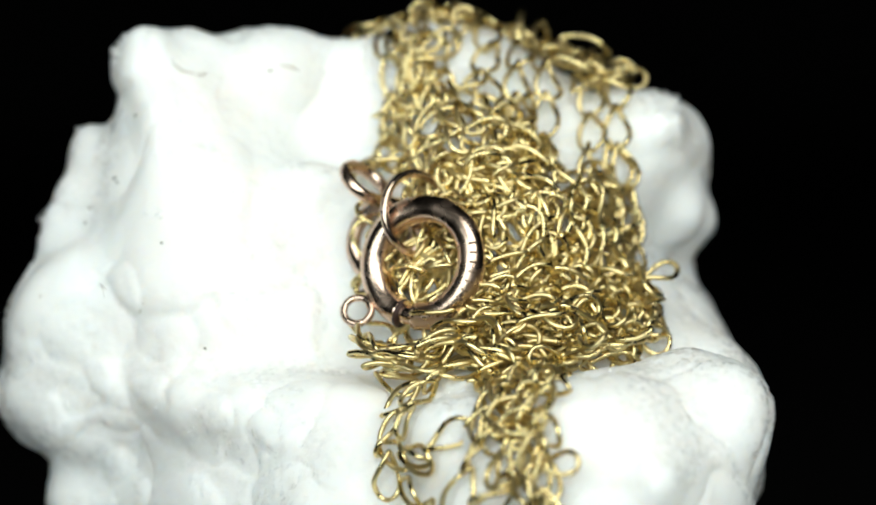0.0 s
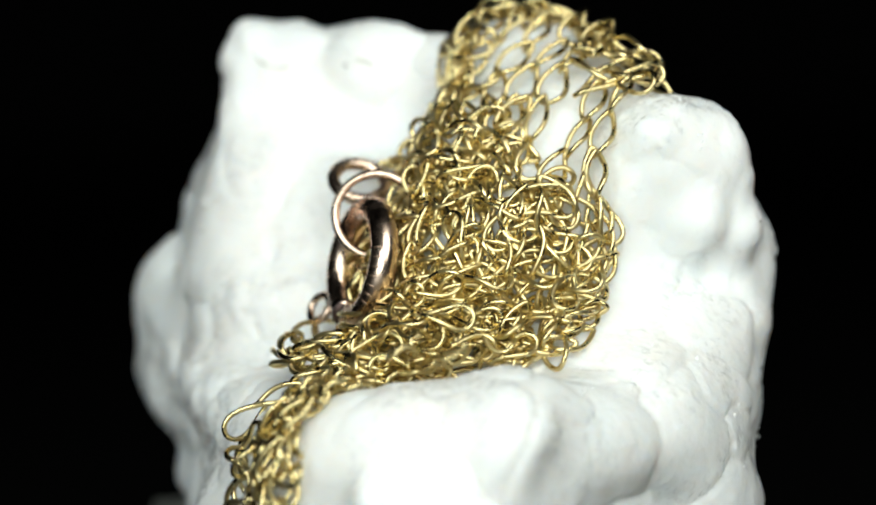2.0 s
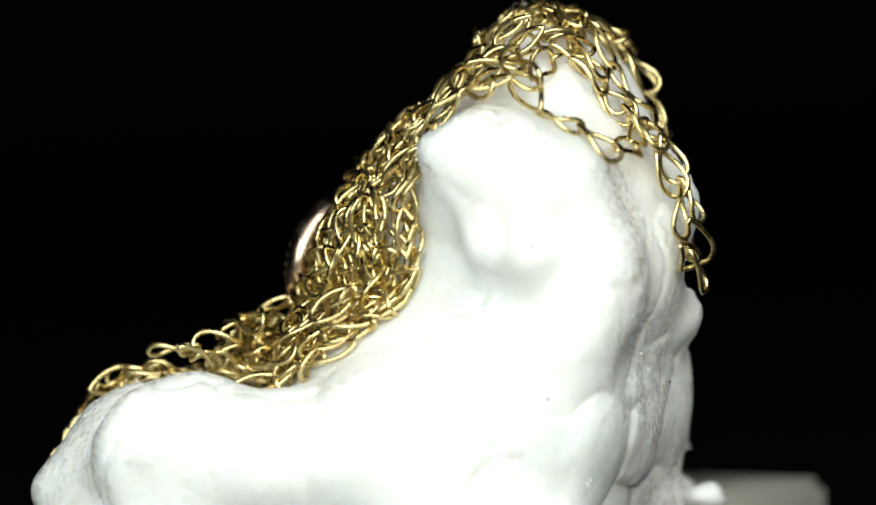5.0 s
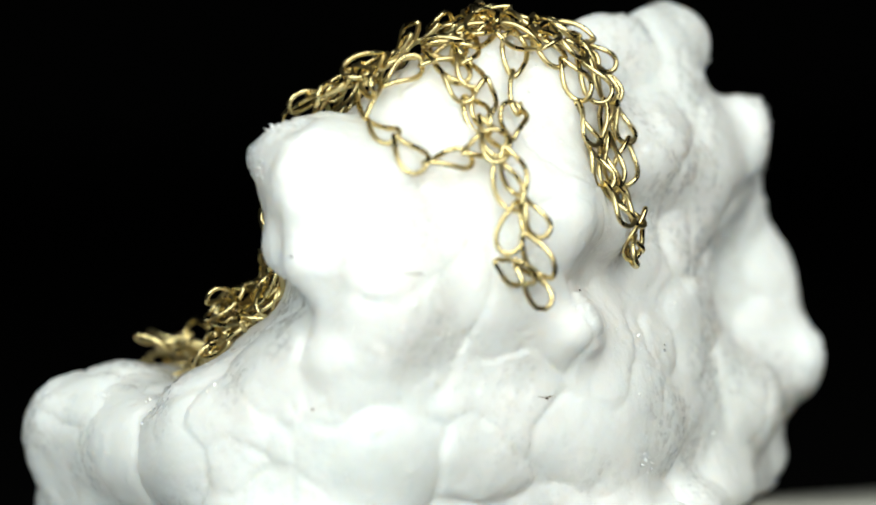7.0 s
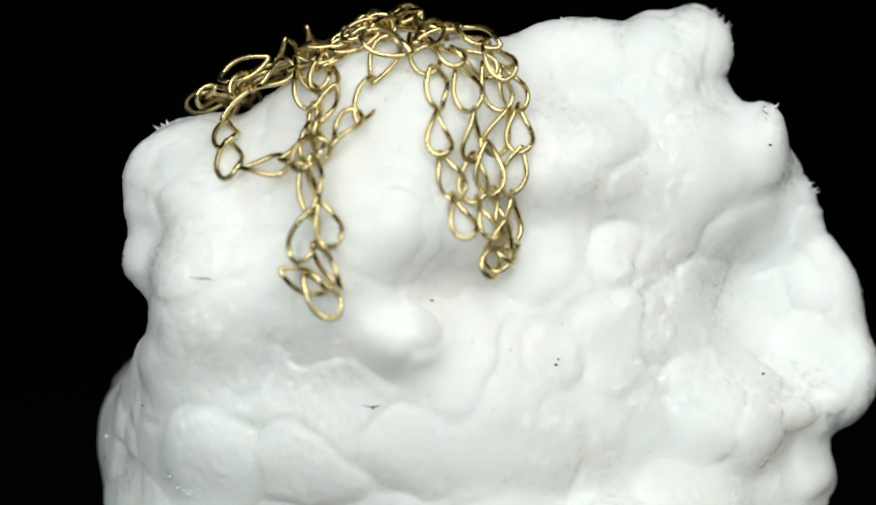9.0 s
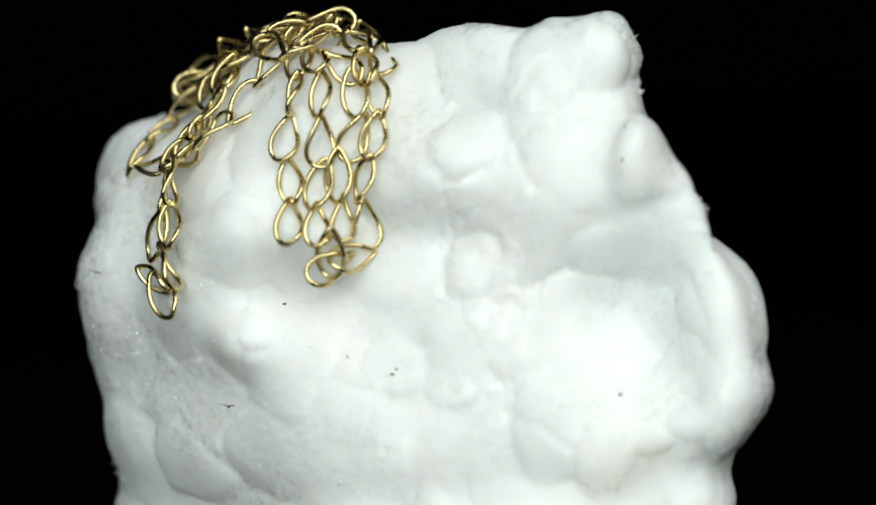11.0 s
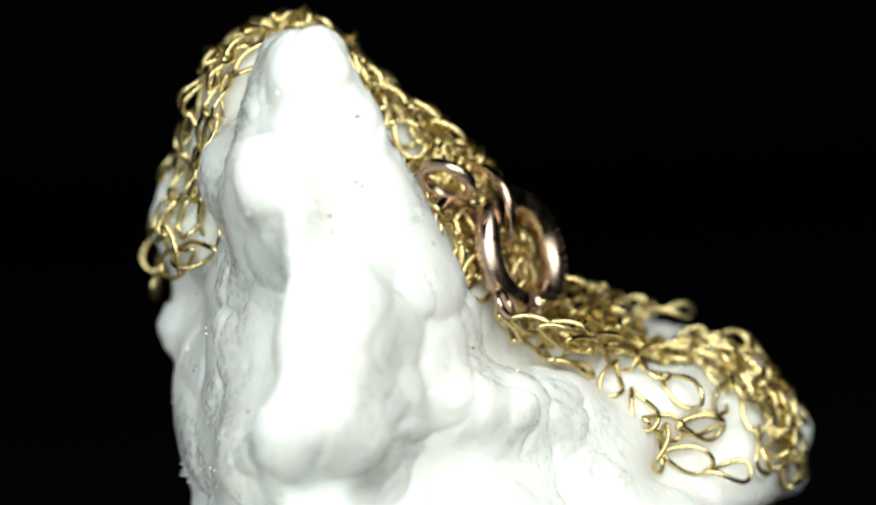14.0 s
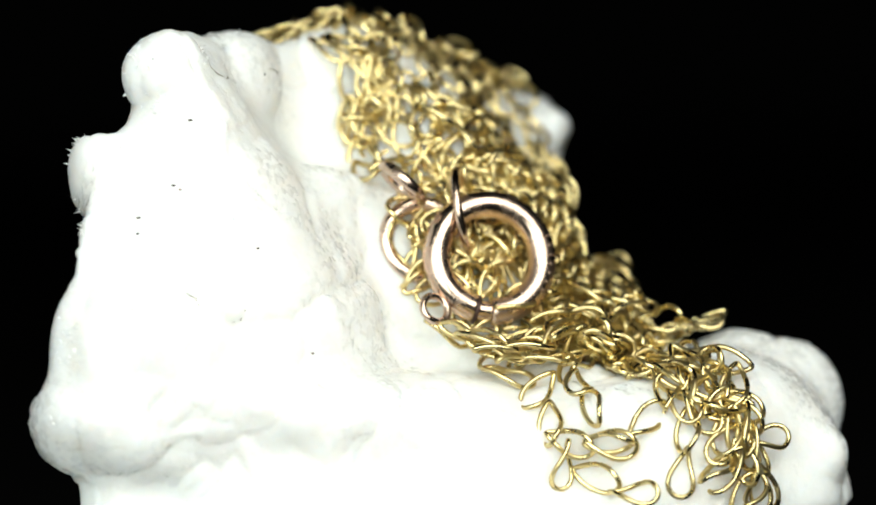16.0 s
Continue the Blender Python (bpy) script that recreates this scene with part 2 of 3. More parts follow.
knob(8.5, 11.6, 17.7, 2.7)
knob(-12.6, 6.4, 23.5, 1.9)
knob(-17.5, 3.7, 17.0, 1.2)
knob(-18.0, 4.7, 12.8, 1.2)
knob(2.3, 12.4, 20.1, 1.8)
knob(0.5, 11.3, 11.8, 2.1)
knob(-10.9, 2.2, 28.9, 1.7)
knob(-5.8, 3.4, 28.6, 2.1)
knob(-15.5, -1.2, 16.7, 1.6)
knob(-16.3, -0.8, 13.6, 1.3)
knob(-6.7, -7.2, 12.2, 1.1)
knob(-11.8, -2.8, 15.3, 1.3)
knob(-5.8, -6.3, 13.9, 1.2)
knob(-6.1, -3.0, 16.9, 1.3)
knob(10.4, 3.2, 21.6, 1.4)
knob(12.7, 6.6, 16.1, 0.9)
knob(-13.8, -1.0, 9.2, 1.2)
knob(-9.3, -1.0, 23.3, 1.7)
knob(-5.7, -0.6, 21.2, 1.4)
knob(12.0, 4.1, 24.2, 1.4)
knob(10.3, -13.7, 12.3, 3.4)
knob(-8.1, -3.5, 16.8, 1.0)
knob(12.7, 4.9, 15.8, 2.1)
knob(15.1, 0.3, 11.4, 2.5)
knob(-12.9, 6.7, 16.7, 2.0)
knob(-8.4, 8.5, 15.2, 1.5)
knob(9.6, 11.0, 20.4, 2.6)
knob(-1.1, 11.4, 14.9, 2.4)
knob(-12.0, 7.8, 11.3, 1.5)
knob(15.0, -4.9, 11.8, 2.8)
knob(4.5, 11.0, 14.0, 2.8)
knob(11.2, 10.0, 16.0, 2.2)
knob(-14.9, 6.5, 14.5, 2.1)
knob(-3.5, 11.2, 11.8, 3.0)
knob(3.6, 11.8, 16.7, 2.8)
knob(-6.4, -1.2, 20.3, 1.2)
knob(-17.2, 0.4, 13.4, 2.1)
knob(-16.9, 0.6, 17.9, 1.9)
knob(-15.9, 0.4, 9.5, 1.9)
knob(11.7, 2.9, 21.1, 1.8)
knob(-7.9, -3.7, 14.8, 2.5)
knob(-10.7, -1.7, 20.5, 2.8)
knob(14.4, 3.8, 13.4, 2.0)
knob(14.6, -8.1, 10.8, 2.2)
knob(12.5, -12.1, 13.4, 2.6)
knob(-15.0, 2.3, 24.2, 2.2)


def rock_field(q):
    """Signed distance in millimetres, lumps blended into one another, cut flat at the base."""
    k = 0.8
    a = np.array(LUMPS)
    c, r = a[:, :3], a[:, 3:]
    size = np.exp(np.log(r).mean(1))
    out = np.empty(len(q))
    for s in range(0, len(q), 40000):
        u = (q[s:s + 40000, None] - c) / r
        d = (np.sqrt((u * u).sum(2)) - 1) * size
        low = d.min(1, keepdims=True)
        out[s:s + 40000] = low[:, 0] - k * np.log(np.exp(-(d - low) / k).sum(1))
    return np.maximum(out, 7.0 - q[:, 2])


def slope(f, q, e=0.05):
    g = np.stack([f(q + e * np.eye(3)[i]) - f(q - e * np.eye(3)[i]) for i in range(3)], 1)
    return g / (np.linalg.norm(g, axis=1, keepdims=True) + 1e-9)


def surface_net(h, lo, hi):
    """A quad skin over the zero level of rock_field on a grid of step h."""
    axes = [np.arange(lo[i], hi[i], h) for i in range(3)]
    grid = np.stack(np.meshgrid(*axes, indexing="ij"), -1)
    n = grid.shape[:3]
    # the exact distance is needed only near the skin; a coarse grid tells where that is
    step = 5
    coarse = [np.arange(lo[i], hi[i] + step * h, step * h) for i in range(3)]
    rough = rock_field(np.stack(np.meshgrid(*coarse, indexing="ij"), -1).reshape(-1, 3)).reshape([len(c) for c in coarse])
    f = rough[np.ix_(*[np.minimum((np.arange(k) + step // 2) // step, len(c) - 1) for k, c in zip(n, coarse)])].copy()
    close = np.abs(f) < 2.2
    f[close] = rock_field(grid[close])
    # wear: the sharp folds between lumps are rounded out
    for _ in range(3):
        for ax in range(3):
            f = (np.roll(f, 2, ax) + np.roll(f, 1, ax) + f + np.roll(f, -1, ax) + np.roll(f, -2, ax)) / 5
    f = np.maximum(f, 7.0 - grid[..., 2])
    total, count = np.zeros((n[0] - 1, n[1] - 1, n[2] - 1, 3)), np.zeros((n[0] - 1, n[1] - 1, n[2] - 1))
    full = (slice(0, -1), slice(0, -1), slice(0, -1))
    crossings = []
    for ax in range(3):
        o1, o2 = [a for a in range(3) if a != ax]
        s0, s1 = [slice(None)] * 3, [slice(None)] * 3
        s0[ax], s1[ax] = slice(0, -1), slice(1, None)
        f0, f1 = f[tuple(s0)], f[tuple(s1)]
        cross = (f0 < 0) != (f1 < 0)
        t = np.where(cross, f0 / np.where(cross, f0 - f1, 1), 0)
        at = grid[tuple(s0)].copy()
        at[..., ax] += t * h
        for a in (0, 1):
            for b in (0, 1):
                s = [slice(0, -1)] * 3
                s[ax] = slice(None)
                s[o1] = slice(a, n[o1] - 1 + a)
                s[o2] = slice(b, n[o2] - 1 + b)
                c = cross[tuple(s)]
                total += at[tuple(s)] * c[..., None]
                count += c
        crossings.append((ax, o1, o2, cross, f0 < 0))
    index = np.full(count.shape, -1)
    live = count > 0
    index[live] = np.arange(live.sum())
    verts = total[live] / count[live][:, None]
    quads = []
    for ax, o1, o2, cross, inside in crossings:
        where = np.argwhere(cross)
        where = where[(where[:, o1] > 0) & (where[:, o2] > 0) & (where[:, o1] < n[o1] - 1) & (where[:, o2] < n[o2] - 1)]
        def cell(a, b):
            w = where.copy()
            w[:, o1] -= a
            w[:, o2] -= b
            return index[w[:, 0], w[:, 1], w[:, 2]]
        q = np.stack([cell(1, 1), cell(0, 1), cell(0, 0), cell(1, 0)], 1)
        flip = inside[where[:, 0], where[:, 1], where[:, 2]] != (ax != 1)
        q[flip] = q[flip][:, ::-1]
        quads.append(q)
    return verts, np.concatenate(quads)


def build_rock():
    v, q = surface_net(0.19, (-21.5, -17.5, 6.1), (17.5, 16, 31.5))
    grad = slope(rock_field, v)
    # rounded cushions with creases between them: the known knobs, then fill between them, then a finer layer
    rng = np.random.default_rng(11)
    known = np.array(KNOBS)
    for cell, amount in ((4.6, 0.21), (1.7, 0.035)):
        seeds, sizes = [], []
        if cell > 3:
            seeds, sizes = list(known[:, :3]), list(known[:, 3])
        for i in rng.permutation(len(v))[:6000]:
            if not seeds or ((np.array(seeds) - v[i]) ** 2).sum(1).min() > (0.92 * cell) ** 2:
                seeds.append(v[i])
                sizes.append(cell * rng.uniform(0.42, 0.62))
        seeds, sizes = np.array(seeds), np.array(sizes)
        heights = rng.uniform(-0.08, 0.08, len(seeds))
        bent = v + np.array([[noise.noise(Vector(p) * 0.45 + Vector((k * 7.0, 0, 0))) for k in range(3)] for p in v]) * (0.2 * cell)
        push = np.empty(len(v))
        for s in range(0, len(v), 4000):
            d2 = ((bent[s:s + 4000, None] - seeds) ** 2).sum(2) / (sizes * 1.25) ** 2
            which = np.argpartition(d2, 1, axis=1)[:, :2]
            two = np.sqrt(np.take_along_axis(d2, which, 1))
            order = np.argsort(two, axis=1)
            which, near = np.take_along_axis(which, order, 1), np.take_along_axis(two, order, 1)
            gap = near[:, 1] - near[:, 0]
            push[s:s + 4000] = amount * (0.45 - np.minimum(near[:, 0] ** 2, 1.06) ** 2.4)
            if cell > 3:
                # each cushion stands a little proud of or behind its neighbours, with a seam between
                own = 0.5 + 0.5 * np.clip(gap / 0.07, 0, 1)
                push[s:s + 4000] += heights[which[:, 0]] * own + heights[which[:, 1]] * (1 - own)
                some = np.array([min(max(noise.noise(Vector(p) * 0.21) * 2.5 + 0.6, 0.0), 1.0) for p in v[s:s + 4000]])
                push[s:s + 4000] -= 0.13 * some * np.exp(-(gap / 0.06) ** 2)
        push[v[:, 2] < 7.6] = 0
        v = v + grad * push[:, None]
    # chalky grain and frayed rims
    for i, p in enumerate(v):
        if p[2] > 7.6:
            q3 = Vector(p)
            rough = 0.03 * noise.noise(q3 * 2.3) + 0.035 * noise.noise(q3 * 5.1)
            v[i] += grad[i] * (rough + 0.3 * max(0.0, noise.noise(q3 * 0.7) - 0.12) * noise.noise(q3 * 4.6))
    me = bpy.data.meshes.new("rock")
    me.from_pydata((v * MM).tolist(), [], q.tolist())
    me.update()
    for p in me.polygons:
        p.use_smooth = True
    me.materials.append(ROCK)
    tree = BVHTree.FromPolygons([Vector(p) for p in v], q.tolist())
    return me, tree


rock_mesh, ROCK_TREE = build_rock()
rock = tagged(new("rock", rock_mesh), "rough white mineral rock with rounded knobs and a low step", "rock")


def tuft(x, y, z):
    """A frayed rim: a few thin pointed flakes standing off the rock."""
    tr = random.Random(int(x * 100) + int(y * 10))
    at, normal, _, _ = ROCK_TREE.find_nearest(Vector((x, y, z)))
    bm = bmesh.new()
    for _ in range(9):
        base = at + Vector([tr.uniform(-0.5, 0.5) for _ in range(3)])
        base, n, _, _ = ROCK_TREE.find_nearest(base)
        way = (n + Vector([tr.uniform(-0.7, 0.7) for _ in range(3)])).normalized()
        side = way.orthogonal().normalized() * tr.uniform(0.06, 0.17)
        thick = way.cross(side).normalized() * 0.04
        root = base - n * 0.12
        tip = base + way * tr.uniform(0.08, 0.36)
        v = [bm.verts.new(p * MM) for p in (root + side, root + thick, root - side, root - thick, tip)]
        for a, b in ((0, 1), (1, 2), (2, 3), (3, 0)):
            bm.faces.new((v[a], v[b], v[4]))
        bm.faces.new((v[3], v[2], v[1], v[0]))
    bmesh.ops.recalc_face_normals(bm, faces=bm.faces)
    part("frayed_edge", bm, CHALK, rock)


def speck(x, y, z):
    """A grain of dark grit on the rock."""
    at, normal, _, _ = ROCK_TREE.find_nearest(Vector((x, y, z)))
    bm = bmesh.new()
    bmesh.ops.create_icosphere(bm, subdivisions=1, radius=0.07 * MM)
    bmesh.ops.scale(bm, vec=(1.0 + abs(math.sin(x * 9)), 0.8, 0.5), verts=bm.verts)
    ob = part("speck", bm, SPECK, rock, "tiny dark grit speck")
    ob.matrix_basis = Matrix.Translation((at + normal * 0.01) * MM) @ normal.to_track_quat("Z", "Y").to_matrix().to_4x4()


def streak(*points):
    """A thin brownish line drawn along the rock's skin."""
    path = []
    for p, q in zip(points, points[1:]):
        for s in range(5):
            at, normal, _, _ = ROCK_TREE.find_nearest(Vector(p).lerp(Vector(q), s / 5))
            path.append((at + normal * 0.005 + Vector([0.05 * noise.noise(at * 3 + Vector((k * 5, 0, 0))) for k in range(3)])) * MM)
    bm = bmesh.new()
    tube(bm, path, lambda u: (0.036 * math.sin(math.pi * min(max(u, 0.08), 0.92))) * MM, 6, closed=False)
    part("thin_streak", bm, BROWN, rock, "thin brownish line")


def chalk_dust(count):
    """Chalky crumbs stuck to the rock in patches."""
    cr = random.Random(21)
    polys = rock_mesh.polygons
    verts, faces = [], []
    while len(faces) < count * 6:
        at = polys[cr.randrange(len(polys))].center / MM
        if at.z < 8 or noise.noise(at * 0.33) < 0.1:
            continue
        _, n, _, _ = ROCK_TREE.find_nearest(at)
        size = cr.uniform(0.03, 0.09) * (1.6 if cr.random() < 0.08 else 1.0)
        side = (n.orthogonal().normalized() + Vector([cr.uniform(-0.6, 0.6) for _ in range(3)])).normalized()
        other = n.cross(side).normalized()
        base = len(verts)
        ring = [side, other * cr.uniform(0.5, 1.1), -side * cr.uniform(0.5, 1.1) + n * 0.3]
        for p in [at + r * size - n * 0.03 for r in ring] + [at + n * size * cr.uniform(0.5, 1.5) + side * size * 0.3, at - n * 0.12]:
            verts.append(tuple(p * MM))
        faces += [(base + a, base + b, base + 3) for a, b in ((0, 1), (1, 2), (2, 0))]
        faces += [(base + b, base + a, base + 4) for a, b in ((0, 1), (1, 2), (2, 0))]
    me = bpy.data.meshes.new("chalk_dust")
    me.from_pydata(verts, [], faces)
    me.materials.append(CHALK)
    ob = tagged(new("chalk_dust", me), kind="stuff")
    ob.parent = rock


chalk_dust(600)
tuft(-14.0, 3.4, 29.3)
tuft(-13.6, 1.9, 27.0)
tuft(13.9, -6.0, 14.0)
tuft(-17.0, 2.5, 21.6)
tuft(-19.1, 1.9, 16.4)
tuft(-14.2, 2.2, 28.9)
tuft(-14.0, 1.5, 26.8)
tuft(-20.1, 2.0, 13.9)
tuft(-19.7, 1.8, 17.0)
tuft(-17.5, 2.3, 21.5)
tuft(12.8, 4.9, 24.1)
tuft(11.2, 4.5, 25.8)
tuft(-15.5, 5.3, 25.8)
tuft(-16.7, 4.8, 22.0)
tuft(-15.8, 7.7, 25.8)
tuft(-18.7, 1.9, 17.0)
tuft(-11.1, 1.3, 28.9)
tuft(-3.5, 10.9, 10.2)
tuft(-12.1, -1.7, 21.6)
tuft(-15.2, 5.8, 25.9)
tuft(-13.0, 2.8, 29.4)
tuft(10.9, 9.0, 10.2)
speck(-5.6, 9.3, 14.9)
speck(-0.3, 10.4, 17.8)
speck(-15.3, 6.3, 15.3)
speck(2.4, 11.2, 13.4)
speck(-13.6, 0.5, 23.0)
speck(-12.8, 0.6, 26.0)
speck(-15.0, 5.1, 25.6)
speck(-5.5, 9.5, 14.8)
speck(-6.7, 2.5, 27.7)
speck(-15.3, 1.5, 21.2)
speck(-11.5, -1.7, 20.1)
speck(-15.1, 1.6, 21.9)
speck(-9.8, -3.3, 15.7)
speck(-13.8, 0.7, 23.2)
speck(13.2, 7.7, 20.2)
speck(12.9, 8.1, 13.7)
speck(-15.4, 6.0, 23.7)
streak((-11.4, 1.7, 28.2), (-10.7, 1.4, 27.8), (-10.1, 1.4, 27.6))
streak((-10.1, 1.4, 27.6), (-9.3, 1.8, 27.8))
streak((-6.4, 2.6, 28.0), (-5.8, 3.0, 27.8), (-5.4, 3.2, 27.6))
streak((-17.1, 0.7, 17.8), (-16.5, 0.4, 18.1))
streak((-14.5, -0.5, 18.4), (-14.2, -1.0, 17.8))
streak((10.0, 11.3, 19.3), (8.7, 11.4, 19.2))
streak((2.9, 11.1, 13.5), (1.7, 11.3, 13.4))
streak((-14.7, 5.2, 25.7), (-15.5, 5.4, 25.0))
streak((-13.0, -1.7, 17.4), (-12.3, -2.1, 17.9))


# ---- the grey card that the rock stands on ----
def build_card():
    bm = bmesh.new()
    bmesh.ops.create_cube(bm, size=1)
    bmesh.ops.scale(bm, vec=(0.0305, 0.011, 0.007), verts=bm.verts)
    bmesh.ops.bevel(bm, geom=list(bm.edges), offset=0.0005, segments=2, affect="EDGES")
    bmesh.ops.translate(bm, vec=(0.0078, 0, 0.0035), verts=bm.verts)
    bmesh.ops.rotate(bm, cent=(0, 0, 0), matrix=Matrix.Rotation(radians(155), 3, "Z"), verts=bm.verts)
    return tagged(part("base_block", bm, GREY, None), "small grey block under the white rock", "base")


card = build_card()

# ---- the necklace ----
necklace = tagged(new("necklace"), "tangled fine gold chain necklace with spring ring clasp on white rock", "necklace")


def link_mesh(long, wide, pear, twist):
    """One bent-wire link, lying along x: pear shaped and twisted so that the chain lies flat."""
    bm = bmesh.new()
    path = []
    for i in range(26):
        u = 2 * math.pi * i / 26
        x = long / 2 * math.cos(u)
        y = wide / 2 * math.sin(u) * (1 + pear * math.cos(u)) * (0.8 + 0.2 * abs(math.sin(u)))
        a = twist * math.cos(u)
        path.append(Vector((x, y * math.cos(a), y * math.sin(a))) * MM)
    tube(bm, path, 0.119 * MM, 7)
    me = bpy.data.meshes.new("link")
    bm.to_mesh(me)
    bm.free()
    for p in me.polygons:
        p.use_smooth = True
    me.materials.append(GOLD)
    return me


LINKS = [link_mesh(2.32, 1.14, 0.55, 0.55), link_mesh(2.28, 1.08, 0.5, 0.75), link_mesh(2.36, 1.16, 0.4, 0.5), link_mesh(2.22, 1.04, 0.48, 0.8)]
PITCH = 1.98
rng = random.Random(5)


def settle(p, lift):
    """The place over the rock's skin, and the skin's normal there."""
    at, normal, _, _ = ROCK_TREE.find_nearest(p)
    if (p - at).dot(normal) < lift:
        p = at + normal * lift
    return p, normal


UNDER_V, UNDER_F = [], []


def strand(lift, *points, under=False):
    """A run of links through points in millimetres, laid on the rock; under: into the joined lower layer."""
    pts = [Vector(p) for p in points]
    pts = [pts[0] * 2 - pts[1]] + pts + [pts[-1] * 2 - pts[-2]]
    fine = []
    for a, b, c, d in zip(pts, pts[1:], pts[2:], pts[3:]):
        for s in range(16):
            t = s / 16
            fine.append(0.5 * (2 * b + (c - a) * t + (2 * a - 5 * b + 4 * c - d) * t * t + (3 * b - a - 3 * c + d) * t ** 3))
    fine.append(pts[-2])
    fine = [settle(p, lift) for p in fine]
    run, marks, need = 0.0, [], PITCH * 0.5
    for (p, n), (q, _) in zip(fine, fine[1:]):
        step = (q - p).length
        while run + step >= need and step > 0:
            marks.append((p.lerp(q, (need - run) / step), (q - p).normalized(), n))
            need += PITCH
        run += step
    for i, (p, t, n) in enumerate(marks):
        t = (t + Vector([rng.uniform(-0.12, 0.12) for _ in range(3)])).normalized()
        side = n.cross(t).normalized()
        up = t.cross(side)
        roll = (0.42 if i % 2 else -0.42) + rng.uniform(-0.25, 0.25)
        if lift > 0.45:
            roll += rng.uniform(-0.7, 0.7)
        turn = Matrix((t, side, up)).transposed() @ Matrix.Rotation(roll, 3, "X")
        p, _ = settle(p + Vector([rng.uniform(-0.06, 0.06) for _ in range(3)]), max(lift, 0.12 + 0.5 * abs(math.sin(roll))))
        if under:
            me, base, m = rng.choice(LINKS), len(UNDER_V), Matrix.Translation(p * MM) @ turn.to_4x4()
            UNDER_V.extend(tuple(m @ v.co) for v in me.vertices)
            UNDER_F.extend(tuple(base + k for k in f.vertices) for f in me.polygons)
            continue
        ob = new("link", rng.choice(LINKS))
        ob.parent = necklace
        ob.matrix_basis = Matrix.Translation(p * MM) @ turn.to_4x4()


# back of the rock
strand(0.15, (8.2, 7.0, 25.5), (8.1, 9.9, 24.2), (6.8, 10.6, 24.0), (5.1, 10.9, 24.4), (3.3, 10.9, 25.2), (2.1, 9.4, 26.7), (1.4, 8.7, 28.3), (0.8, 8.2, 28.8))
strand(0.17, (4.8, 7.7, 27.4), (4.4, 9.0, 26.4), (4.5, 10.2, 25.3), (4.9, 11.6, 24.1), (4.8, 12.1, 22.8), (4.8, 12.6, 21.4), (5.2, 12.7, 20.3), (5.2, 12.8, 19.3), (4.6, 12.9, 19.0))
strand(0.3, (3.8, 7.8, 28.2), (3.8, 8.8, 27.0), (4.0, 9.7, 26.0), (4.5, 10.7, 25.1), (4.5, 11.9, 23.9), (4.2, 12.4, 22.7), (3.9, 12.9, 21.3), (4.2, 13.0, 20.3), (3.8, 13.1, 19.2), (3.9, 13.3, 18.6))
strand(0.2, (5.0, 12.9, 19.2), (3.5, 13.4, 17.3))
strand(0.16, (-0.0, 7.9, 28.9), (-0.8, 9.3, 27.4), (-0.9, 10.2, 25.4), (-1.2, 10.8, 23.4), (-1.7, 11.3, 21.4), (-1.5, 11.1, 19.7))
strand(0.16, (-0.7, 8.0, 28.8), (-1.8, 9.0, 27.5), (-2.3, 9.7, 25.5), (-2.2, 10.0, 23.2), (-2.7, 10.9, 21.3), (-2.9, 10.4, 19.4))
strand(0.28, (-2.1, 8.1, 28.2), (-3.1, 8.5, 26.9), (-3.5, 8.9, 25.2), (-2.9, 9.5, 24.0), (-3.0, 9.5, 21.7), (-3.1, 10.6, 20.9), (-2.6, 10.4, 19.2))
strand(0.16, (-3.0, 6.1, 28.7), (-3.7, 7.6, 27.1), (-4.4, 8.4, 25.2), (-4.0, 9.0, 23.1), (-3.5, 8.7, 21.1), (-3.2, 10.0, 19.7), (-2.6, 10.5, 19.2))
strand(0.18, (7.3, 4.7, 27.6), (6.5, 4.7, 28.0), (5.7, 5.9, 28.3), (4.5, 6.2, 28.7), (3.4, 7.3, 28.9), (1.6, 7.0, 29.3))
strand(0.2, (8.3, 7.3, 26.0), (7.6, 6.6, 26.8), (6.4, 6.9, 27.5), (5.0, 7.4, 28.2), (3.2, 7.9, 28.7))
# across the ridge
strand(0.3, (-1.1, 3.4, 28.6), (0.8, 3.2, 28.8), (0.7, 5.1, 29.7), (1.6, 6.4, 29.5), (2.5, 7.7, 29.1), (3.7, 8.1, 28.6))
strand(0.3, (-3.7, 7.9, 28.8), (-1.3, 7.0, 29.5), (1.3, 6.0, 29.7), (1.4, 7.8, 29.4), (3.2, 7.8, 29.1))
strand(0.3, (2.8, 6.3, 29.3), (1.0, 5.2, 29.6), (0.0, 8.2, 28.9), (-1.6, 7.0, 29.3), (-2.9, 7.7, 28.8), (-3.6, 8.3, 28.0))
strand(0.35, (1.7, 7.8, 29.2), (0.2, 5.4, 29.8), (-0.7, 8.3, 29.1), (0.3, 9.0, 28.7), (1.3, 8.7, 29.0))
strand(0.25, (7.0, 2.7, 26.2), (7.9, 4.0, 26.9), (9.0, 5.0, 27.0))
